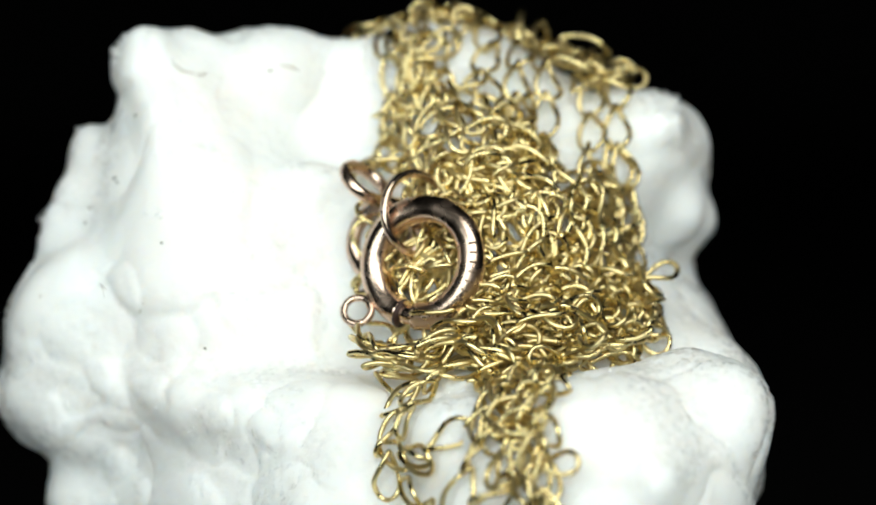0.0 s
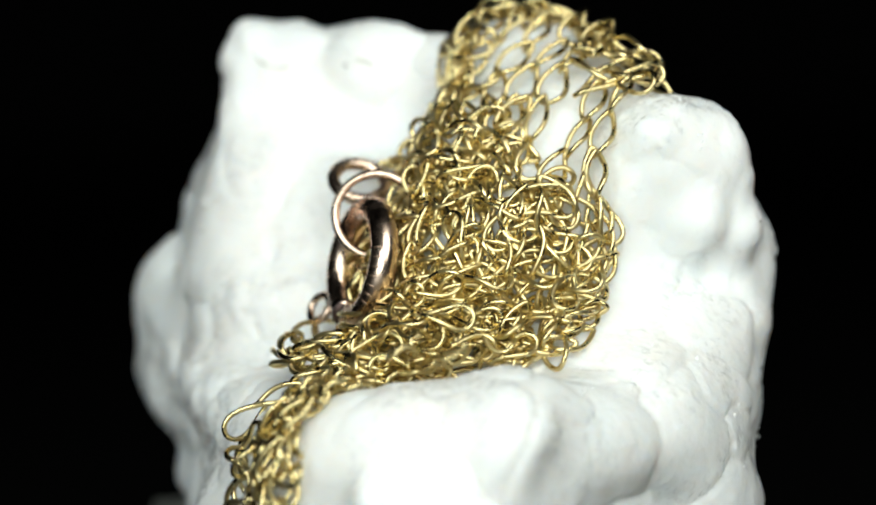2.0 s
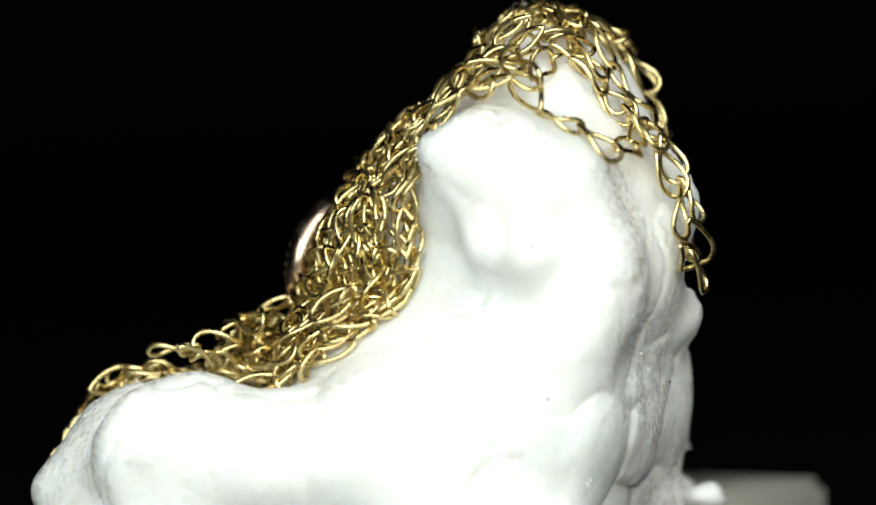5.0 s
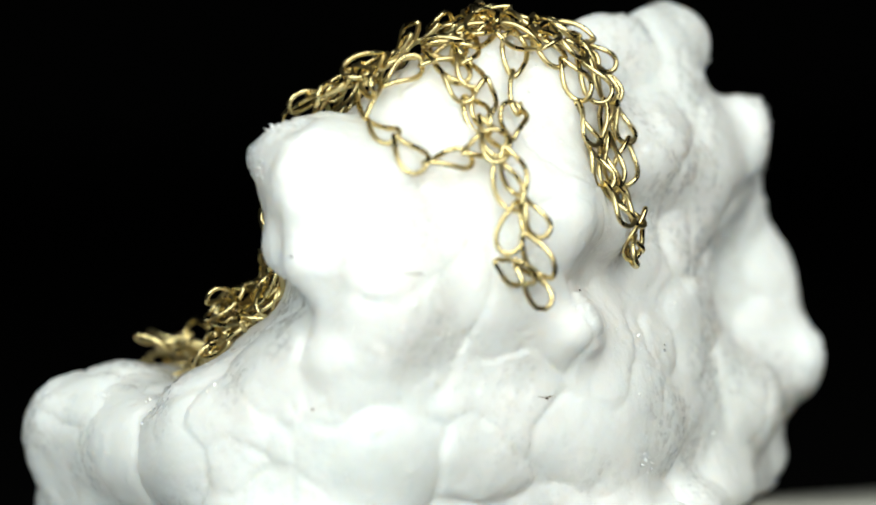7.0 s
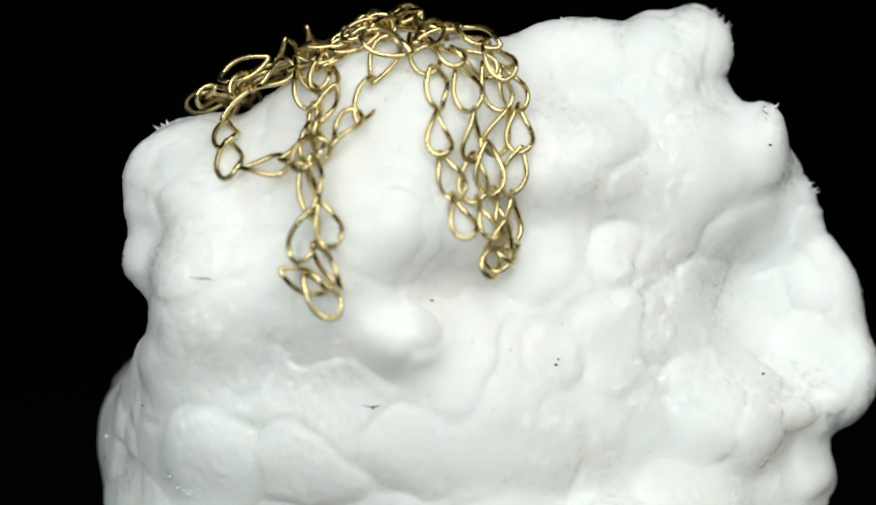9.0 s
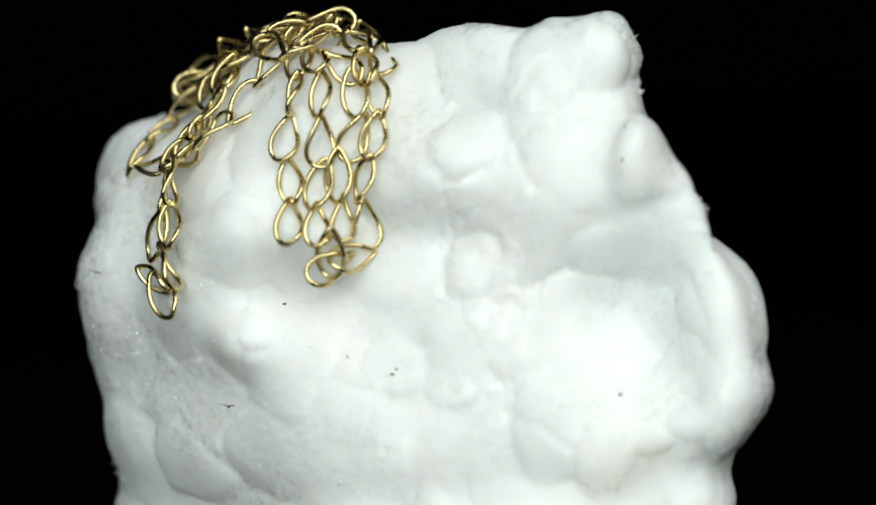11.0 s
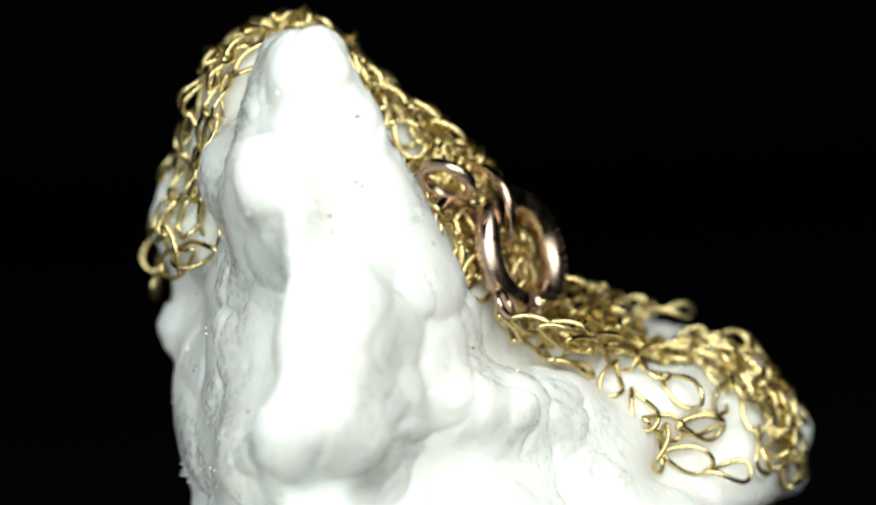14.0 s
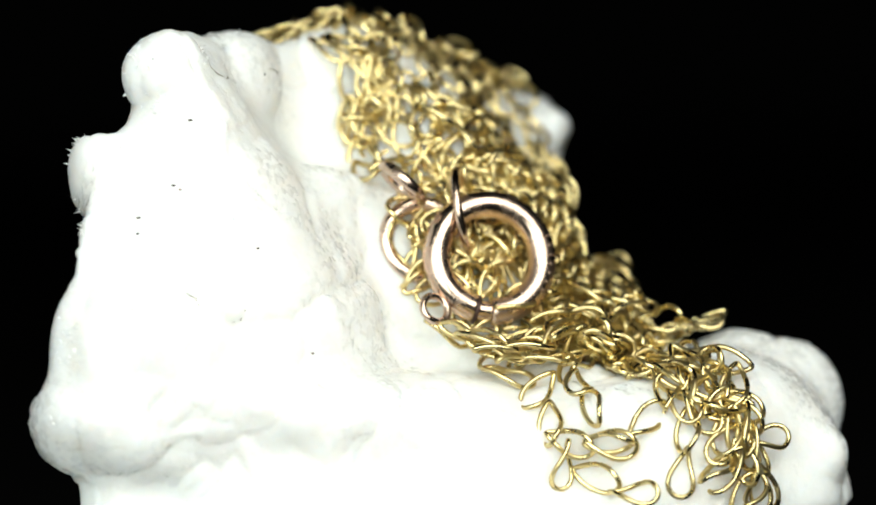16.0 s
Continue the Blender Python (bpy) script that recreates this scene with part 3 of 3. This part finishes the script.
strand(0.3, (5.7, 4.2, 28.1), (7.0, 5.5, 27.8), (7.9, 7.0, 27.2), (8.3, 7.4, 26.6))
strand(0.3, (6.2, 3.5, 27.5), (8.0, 4.0, 26.9), (9.1, 4.1, 26.7))
strand(0.3, (1.9, 3.5, 28.7), (1.9, 5.3, 29.3), (1.7, 6.9, 29.5), (2.9, 7.7, 29.2), (4.9, 7.4, 28.5), (3.4, 9.3, 27.1))
# down the slope
strand(0.2, (-1.7, 5.1, 29.1), (-1.4, 3.8, 28.3), (-1.3, 3.2, 27.3), (-1.2, 2.8, 26.0), (-1.2, 2.5, 24.3), (-1.3, 1.0, 23.4))
strand(0.2, (1.0, 5.9, 29.9), (2.5, 5.6, 29.1), (3.2, 3.5, 28.1), (2.8, 2.5, 27.3), (3.1, 1.5, 26.2), (3.5, 0.7, 25.2), (3.7, -0.2, 24.0))
strand(0.16, (4.7, 6.2, 29.6), (4.7, 4.3, 28.3), (4.4, 2.5, 27.1), (4.4, 1.5, 25.9), (4.5, 0.7, 24.6), (5.2, 0.5, 23.6))
strand(0.16, (5.2, 6.2, 29.3), (5.6, 6.1, 28.7), (5.7, 3.0, 27.1), (5.6, 1.3, 24.9), (5.6, 0.7, 23.7), (6.4, -0.2, 22.6), (7.6, -0.1, 22.0))
strand(0.16, (6.6, 6.0, 28.4), (7.8, 5.9, 27.8), (7.7, 3.4, 26.4), (7.7, 1.8, 24.4), (7.5, 0.3, 23.0), (8.1, 0.1, 22.0), (7.9, 0.1, 20.2), (7.0, -0.3, 19.1))
strand(0.16, (8.7, 6.0, 27.3), (8.9, 3.6, 26.3), (8.8, 2.2, 24.6), (9.0, 1.4, 22.9), (9.3, 1.3, 21.4), (9.4, 1.6, 19.8), (9.2, 1.2, 18.6))
strand(0.25, (-0.5, 4.4, 29.8), (0.0, 2.8, 27.8), (0.5, 1.3, 25.8), (-0.3, 0.7, 24.6), (0.2, 0.0, 23.4), (-0.4, -0.5, 22.4))
strand(0.3, (-1.1, 4.6, 29.1), (0.4, 2.8, 28.3), (1.4, 3.3, 28.7), (0.3, 2.4, 27.0), (0.5, 0.4, 25.1), (-0.8, 0.9, 23.9))
strand(0.35, (-2.1, 2.9, 25.7), (-1.2, 2.6, 25.8), (0.6, 2.2, 26.8), (2.3, 1.0, 26.0), (3.2, -0.4, 24.3), (3.6, -1.7, 22.3), (3.6, -2.4, 21.1))
strand(0.3, (-1.3, 4.7, 29.1), (-0.4, 2.8, 27.6), (-1.2, 2.7, 25.6), (-0.3, 0.6, 24.4), (1.1, -0.9, 23.1), (2.1, -1.6, 22.4))
# tangle on the slope
strand(0.5, (1.8, 0.5, 25.8), (2.7, -0.3, 24.8), (3.8, 0.3, 25.2), (4.8, 1.1, 25.7), (4.2, -0.2, 24.4), (5.2, -0.1, 23.6), (6.1, -1.4, 21.9), (8.1, -0.4, 21.5))
strand(0.6, (2.6, -1.6, 23.3), (4.1, -2.0, 22.3), (5.5, -2.0, 21.7), (7.5, -0.9, 20.8), (8.1, -0.3, 19.7), (8.8, 0.2, 18.7))
strand(0.5, (2.8, -2.7, 20.9), (4.5, -2.3, 21.5), (6.0, -2.1, 20.5), (7.0, -1.1, 20.4), (7.6, -0.7, 21.8), (8.6, 0.0, 20.7))
strand(0.6, (2.9, -3.6, 19.0), (4.4, -3.2, 19.1), (5.9, -2.3, 18.2), (7.4, -0.7, 18.8), (8.7, 0.2, 19.2), (9.3, 0.7, 20.1))
strand(0.5, (2.6, -4.3, 17.3), (4.6, -3.5, 17.6), (6.2, -1.9, 19.4), (7.2, -0.9, 20.1))
strand(0.5, (5.9, -2.1, 18.5), (7.4, -0.7, 18.6), (8.5, -0.2, 18.0))
strand(0.4, (6.8, -2.9, 16.7), (8.3, -1.6, 17.1))
strand(0.5, (3.3, -4.8, 16.8), (5.4, -2.8, 18.0), (5.7, -4.2, 16.6), (7.3, -2.6, 16.9), (8.5, -2.4, 16.6))
strand(0.4, (1.6, -1.5, 22.9), (2.3, -2.3, 21.2), (3.5, -2.8, 20.6), (4.4, -2.8, 19.6), (3.9, -3.3, 18.2), (4.8, -3.6, 17.1), (6.8, -3.3, 16.5))
strand(0.7, (1.2, -0.5, 24.9), (1.9, -1.4, 23.9), (3.1, -1.9, 22.8), (2.3, -2.4, 21.9), (3.2, -3.0, 20.7), (2.7, -3.5, 19.5), (3.4, -3.7, 18.5))
strand(0.3, (4.7, 0.4, 24.4), (4.4, -0.6, 23.0), (5.1, -1.7, 21.7), (4.7, -2.5, 20.1), (5.7, -1.9, 18.7), (5.3, -2.9, 17.3), (6.5, -4.0, 16.1))
strand(0.4, (2.0, -0.5, 24.3), (1.2, -1.0, 23.4), (2.1, -1.8, 22.1), (3.1, -1.8, 22.3), (4.3, -2.5, 21.1), (3.5, -3.0, 19.9))
strand(0.4, (7.1, -0.6, 22.1), (6.5, -1.5, 20.7), (7.5, -0.4, 19.5), (6.6, -1.3, 18.1), (7.6, -1.9, 17.1), (6.9, -4.4, 15.9))
# heap at the foot of the slope
strand(0.4, (-3.2, -3.7, 16.6), (-1.7, -4.4, 15.8), (0.8, -4.9, 16.2), (3.3, -5.0, 16.6), (5.7, -4.8, 16.2), (8.0, -3.2, 16.2), under=True)
strand(0.7, (-3.2, -6.8, 15.3), (-0.2, -7.4, 15.5), (2.7, -6.7, 16.0), (5.6, -6.5, 15.6), (7.9, -4.7, 15.6), under=True)
strand(0.9, (-2.9, -5.6, 15.9), (-1.2, -7.9, 15.3), (0.8, -7.4, 15.9), (2.3, -5.8, 16.7), (4.2, -6.6, 16.2), (6.2, -4.7, 16.7), (7.9, -4.4, 16.1), under=True)
strand(0.5, (-2.7, -7.4, 14.9), (-0.7, -6.8, 15.2), (1.2, -7.0, 15.6), (3.2, -7.5, 15.3), (5.2, -5.9, 15.8), (7.1, -5.4, 15.3), under=True)
strand(1.2, (-0.2, -8.5, 15.8), (1.7, -7.3, 16.3), (3.7, -8.2, 15.8), (5.7, -6.7, 16.1), (7.5, -10.7, 15.8), under=True)
strand(0.5, (2.3, -4.3, 17.3), (4.0, -4.8, 16.8), (5.8, -3.3, 17.1), (7.2, -4.0, 16.1), (8.5, -2.2, 16.7), under=True)
strand(0.5, (1.5, -5.3, 16.4), (3.3, -5.3, 16.6), (3.7, -4.4, 17.1), (6.2, -4.9, 16.0), (6.8, -3.8, 16.4))
strand(0.5, (4.1, -7.0, 15.4), (5.5, -6.7, 15.2), (6.8, -5.9, 15.2), (7.3, -4.4, 15.8))
strand(0.4, (2.8, -3.7, 17.9), (3.8, -3.2, 18.9), (4.6, -3.4, 17.4), (5.5, -2.3, 18.3), (6.8, -2.8, 16.8))
strand(0.3, (8.2, -2.9, 16.1), (7.7, -4.0, 15.5), (6.3, -4.4, 16.0), (5.5, -6.2, 15.2))
# down the slope
strand(0.2, (-0.2, 3.0, 28.0), (-0.2, 2.8, 27.0), (-0.9, 2.8, 25.8), (-0.8, 2.3, 25.0), (-1.1, 1.8, 24.0))
strand(0.3, (-1.0, 2.6, 25.8), (-0.9, 2.4, 25.4), (-0.9, 2.1, 25.0), (-0.6, 0.9, 24.2))
strand(0.3, (-0.3, 3.3, 28.5), (-0.1, 2.7, 27.5), (0.7, 1.9, 26.4), (1.4, 0.6, 25.6), (1.8, -0.3, 24.5))
strand(0.2, (-1.2, 2.7, 24.8), (-1.9, 1.9, 23.5), (-2.7, 0.6, 23.1), (-0.9, 1.0, 23.7))
strand(0.2, (-0.1, 3.3, 28.5), (0.1, 2.5, 26.7), (0.2, 1.9, 25.9), (2.8, 2.0, 26.8))
# heap at the foot of the slope
strand(0.6, (9.4, -1.2, 18.3), (10.0, -2.3, 17.5), (9.8, -2.6, 16.2))
# over the step
strand(0.2, (-0.5, -7.7, 13.6), (-1.6, -9.5, 11.9), (-1.6, -10.0, 10.4), (-0.8, -10.9, 9.8), (-0.4, -12.4, 9.2), (0.6, -13.8, 8.7))
strand(0.25, (2.3, -6.1, 14.6), (-0.1, -9.8, 13.4), (-0.5, -11.7, 12.2), (-0.3, -11.8, 11.3), (0.6, -12.6, 11.7), (1.7, -12.7, 12.5), (3.0, -12.5, 13.1))
strand(0.25, (-1.7, -9.6, 11.7), (-1.0, -10.7, 11.2), (-0.3, -11.9, 11.3))
strand(0.35, (3.3, -5.4, 14.9), (3.5, -10.6, 13.8), (2.8, -12.8, 12.8), (2.6, -13.8, 11.7), (1.8, -14.1, 10.6), (1.4, -14.3, 9.0))
strand(0.6, (4.3, -5.3, 14.8), (4.4, -11.7, 13.9), (3.8, -13.3, 12.8), (4.0, -14.2, 11.7), (3.6, -14.6, 10.8), (3.3, -15.0, 8.7))
strand(0.3, (5.5, -4.9, 14.7), (5.3, -12.5, 13.9), (4.7, -13.4, 13.0), (5.3, -14.5, 11.9), (4.9, -14.8, 10.8), (5.3, -15.1, 8.9))
strand(0.65, (6.0, -12.4, 14.1), (5.1, -13.8, 12.8), (4.3, -14.2, 11.9), (4.4, -14.7, 10.8), (5.8, -14.9, 11.0))
strand(0.5, (2.8, -5.8, 14.7), (3.3, -12.0, 13.4), (4.5, -14.1, 12.1), (5.2, -14.8, 10.8), (5.0, -15.0, 8.6))
strand(0.75, (3.7, -6.0, 14.4), (5.0, -12.7, 13.7), (4.2, -13.6, 12.6), (4.8, -14.6, 11.5), (4.2, -14.9, 10.1), (4.5, -15.0, 8.7))
strand(0.5, (2.6, -9.6, 14.0), (3.7, -12.6, 13.2), (3.1, -13.6, 12.2), (3.7, -14.5, 11.0), (3.0, -14.8, 9.9), (2.5, -14.8, 8.7))
# the lower corner of the tangle
strand(0.3, (8.6, 2.1, 23.6), (8.7, 1.7, 21.8), (8.7, 1.6, 20.5), (8.4, 1.2, 19.5), (8.7, 1.3, 18.4), (8.9, 0.5, 17.3), (9.6, -0.9, 16.3), (9.9, -2.3, 15.3))
strand(0.4, (8.1, 0.6, 19.8), (8.0, 0.3, 18.6), (8.7, -0.1, 17.1), (9.5, -2.0, 15.8), (9.3, -3.0, 15.1))
strand(0.5, (7.7, -1.0, 17.4), (9.1, -2.2, 15.9), (8.7, -3.4, 14.9), (7.7, -4.0, 14.6))
strand(0.3, (8.6, 1.8, 22.5), (8.4, 1.1, 21.0), (8.7, 1.6, 20.0), (8.4, 1.0, 18.8), (8.8, 0.9, 17.6), (9.5, -0.5, 16.5))
strand(0.5, (7.7, -0.1, 20.8), (7.8, 0.1, 18.9), (8.6, -0.7, 17.0), (8.9, -2.1, 16.1), (9.7, -2.9, 14.9))
strand(0.4, (9.1, 0.0, 17.0), (9.6, -1.4, 16.1), (8.9, -3.3, 15.0), (7.5, -3.6, 15.2))
strand(0.4, (8.6, 1.4, 19.3), (8.6, 1.2, 18.3), (8.8, 0.2, 17.2))
strand(0.6, (7.9, -1.1, 17.2), (9.8, -0.7, 16.3), (7.2, -4.1, 14.8))


# the thick part of the heap, clear of the rock
strand(0.2, (-3.2, -5.6, 16.0), (-1.8, -7.0, 15.6), (-0.4, -7.6, 15.3), (1.5, -7.6, 15.8), (3.4, -6.2, 17.0))
strand(0.2, (-3.2, -4.4, 16.4), (-2.0, -6.2, 15.6), (-0.7, -7.8, 14.8), (0.8, -8.3, 15.0), (2.6, -8.0, 15.8))
strand(0.3, (-0.5, -5.3, 17.0), (1.5, -5.5, 17.5), (3.4, -5.7, 17.5), (4.8, -7.0, 17.0), (7.0, -8.2, 16.4))
strand(0.3, (2.2, -5.6, 17.4), (4.0, -5.0, 18.0), (5.6, -4.0, 18.4), (7.2, -3.0, 18.3))
strand(0.3, (0.5, -6.6, 16.4), (2.6, -6.8, 16.8), (4.4, -7.6, 16.6), (6.2, -7.0, 17.0), (7.4, -5.8, 17.0))
strand(0.3, (3.0, -4.6, 18.4), (4.4, -3.6, 19.4), (5.4, -3.0, 20.6), (4.4, -2.6, 21.8), (3.4, -2.4, 22.4))


# the two loose loops that stand off beside the tangle
strand(0.2, (7.2, -2.2, 18.2), (8.4, -2.1, 18.2), (9.4, -1.9, 18.3))
strand(0.2, (9.2, -1.7, 18.0), (10.5, -1.3, 18.1), (11.3, -0.9, 19.3))


# lower layers of the tangle, too deep to tell link from link
def wander(n, low, high, lift, length):
    """n loose runs that wander over the rock between two corners of a box, in millimetres."""
    for _ in range(n):
        at, normal, _, _ = ROCK_TREE.find_nearest(Vector([rng.uniform(a, b) for a, b in zip(low, high)]))
        pts = [at + normal * lift]
        way = Vector((rng.uniform(-1, 1), rng.uniform(-0.5, 0.5), rng.uniform(-1, 1))).normalized()
        for _ in range(length):
            way = (way + Vector((rng.uniform(-0.9, 0.9), rng.uniform(-0.5, 0.5), rng.uniform(-0.9, 0.9)))).normalized()
            q = pts[-1] + way * 1.7
            q = Vector([min(max(c, a), b) for c, a, b in zip(q, low, high)])
            if (q - pts[-1]).length < 0.5:
                way.negate()
                q = pts[-1] + way * 1.5
            at, normal, _, _ = ROCK_TREE.find_nearest(q)
            pts.append(at + normal * lift)
        strand(lift, *[tuple(p) for p in pts], under=True)


wander(7, (-2.4, -4.5, 16.6), (0.5, -1.0, 21.5), 0.2, 4)
wander(8, (-1.2, -3.8, 16.8), (2.6, 0.0, 21.5), 0.5, 5)
wander(22, (0.5, -5.0, 16.5), (8.6, 1.2, 23.5), 0.2, 5)
wander(8, (1.5, -4.0, 17.0), (7.5, 0.5, 22.5), 0.7, 5)
wander(11, (-1.2, -3.5, 21.0), (4.2, 3.5, 25.8), 0.2, 5)
wander(5, (-1.5, -8.5, 14.0), (3.0, -4.0, 15.6), 0.3, 4)
wander(10, (2.2, -8.5, 14.2), (9.0, -3.0, 18.0), 0.3, 5)
wander(9, (2.4, -8.5, 14.8), (8.5, -3.5, 17.0), 1.1, 5)
wander(4, (2.6, -13.5, 11.5), (5.2, -8.0, 16.5), 0.25, 5)
lower = bpy.data.meshes.new("lower_layer")
lower.from_pydata(UNDER_V, [], UNDER_F)
for p in lower.polygons:
    p.use_smooth = True
lower.materials.append(GOLD)
lower_layer = tagged(new("lower_layer", lower), kind="stuff")
lower_layer.parent = necklace


# ---- the clasp ----
def arc(radius, a0, a1, steps, squash=1.0):
    return [Vector((radius * math.cos(a), radius * squash * math.sin(a), 0)) * MM
            for a in (radians(a0 + (a1 - a0) * i / steps) for i in range(steps + 1))]


def facing(at, azimuth, rise, spin=0):
    """A pose whose z axis points along the azimuth and rises by some degrees; y stays uppermost."""
    return pose(*(c * MM for c in at), 90 - rise, 0, azimuth + 90) @ pose(0, 0, 0, 0, 0, spin)


def wire_ring(name, radius, wire, m, mat, parent, label, squash=1.0):
    bm = bmesh.new()
    tube(bm, arc(radius, 0, 360, 48, squash)[:-1], wire * MM, 12)
    ob = part(name, bm, mat, parent, label)
    ob.matrix_basis = m
    return ob


def build_clasp():
    bm = bmesh.new()
    tube(bm, arc(2.42, 250, 250 - 345, 60), 0.62 * MM, 18, closed=False)
    body = part("spring_ring", bm, ROSE, necklace, "polished rose gold spring ring clasp")
    body.matrix_basis = facing((-0.05, -4.25, 19.14), -116, 13)
    bm = bmesh.new()
    tube(bm, arc(2.42, 249, 266, 8), 0.45 * MM, 14, closed=False)
    part("slide_wire", bm, ROSE, body, "bolt wire closing the ring")
    # solid dark band: its colour stands for the shade in the gap
    bm = bmesh.new()
    tube(bm, arc(2.42, 247, 250.5, 3), 0.66 * MM, 16, closed=False)
    part("gap_band", bm, DARK, body, "dark band for the shaded gap at the bolt")
    # small soldered eyelet on the outside of the ring
    bm = bmesh.new()
    tube(bm, arc(0.62, 0, 360, 24)[:-1], 0.17 * MM, 9)
    part("eyelet", bm, ROSE, body).matrix_basis = pose(-2.85 * MM, -2.2 * MM, 0.5 * MM, 0, 20, 40)
    # worn stamp marks: plain bars
    for i in range(7):
        bm = bmesh.new()
        bmesh.ops.create_cube(bm, size=1)
        bmesh.ops.scale(bm, vec=(0.34 * MM, 0.09 * MM, 0.03 * MM), verts=bm.verts)
        a = -38 + i * 9
        bar = part("stamp_mark", bm, STAMP, body)
        bar.matrix_basis = pose(0, 0, 0, 0, 0, a) @ pose(2.42 * MM, 0, 0, 0, 35, 0) @ pose(0, 0, 0.617 * MM)
    wire_ring("jump_ring", 1.65, 0.36, facing((-1.74, -1.75, 20.0), -120, 14), ROSE, necklace, "plain gold jump ring behind the clasp")
    wire_ring("jump_ring", 1.2, 0.29, facing((-2.5, -1.47, 22.6), -27, 44), ROSE, necklace, "small gold jump ring", 0.9)
    wire_ring("connector_ring", 1.85, 0.2, facing((-0.25, -2.9, 21.2), -48, 8), ROSE, necklace, "thin gold wire ring through the clasp")


build_clasp()


# ---- the turning of the rock and all that lies on it ----
def motions():
    turns = ((0, -1.65), (0.5, -12.03), (1, -22.97), (1.5, -33.65), (2, -41.60), (2.5, -52.08), (3, -62.69), (3.5, -73.23), (4, -83.50), (4.2, -87.24), (6.3, -129.76), (6.5, -133.48), (7, -142.73), (7.5, -151.98), (8, -161.19), (8.5, -171.04), (8.7, -175.03), (10.8, -214.64), (11, -218.35), (11.5, -228.31), (12, -237.85), (12.5, -247.64), (13, -257.36), (13.5, -267.63), (14, -279.30), (14.5, -289.74), (15, -299.60), (15.5, -309.29), (16, -318.59))
    rows = [(t, pose(0, 0, 0, 0, 0, a)) for t, a in turns]
    for thing in (rock, card, necklace):
        walk(thing, rows)


motions()
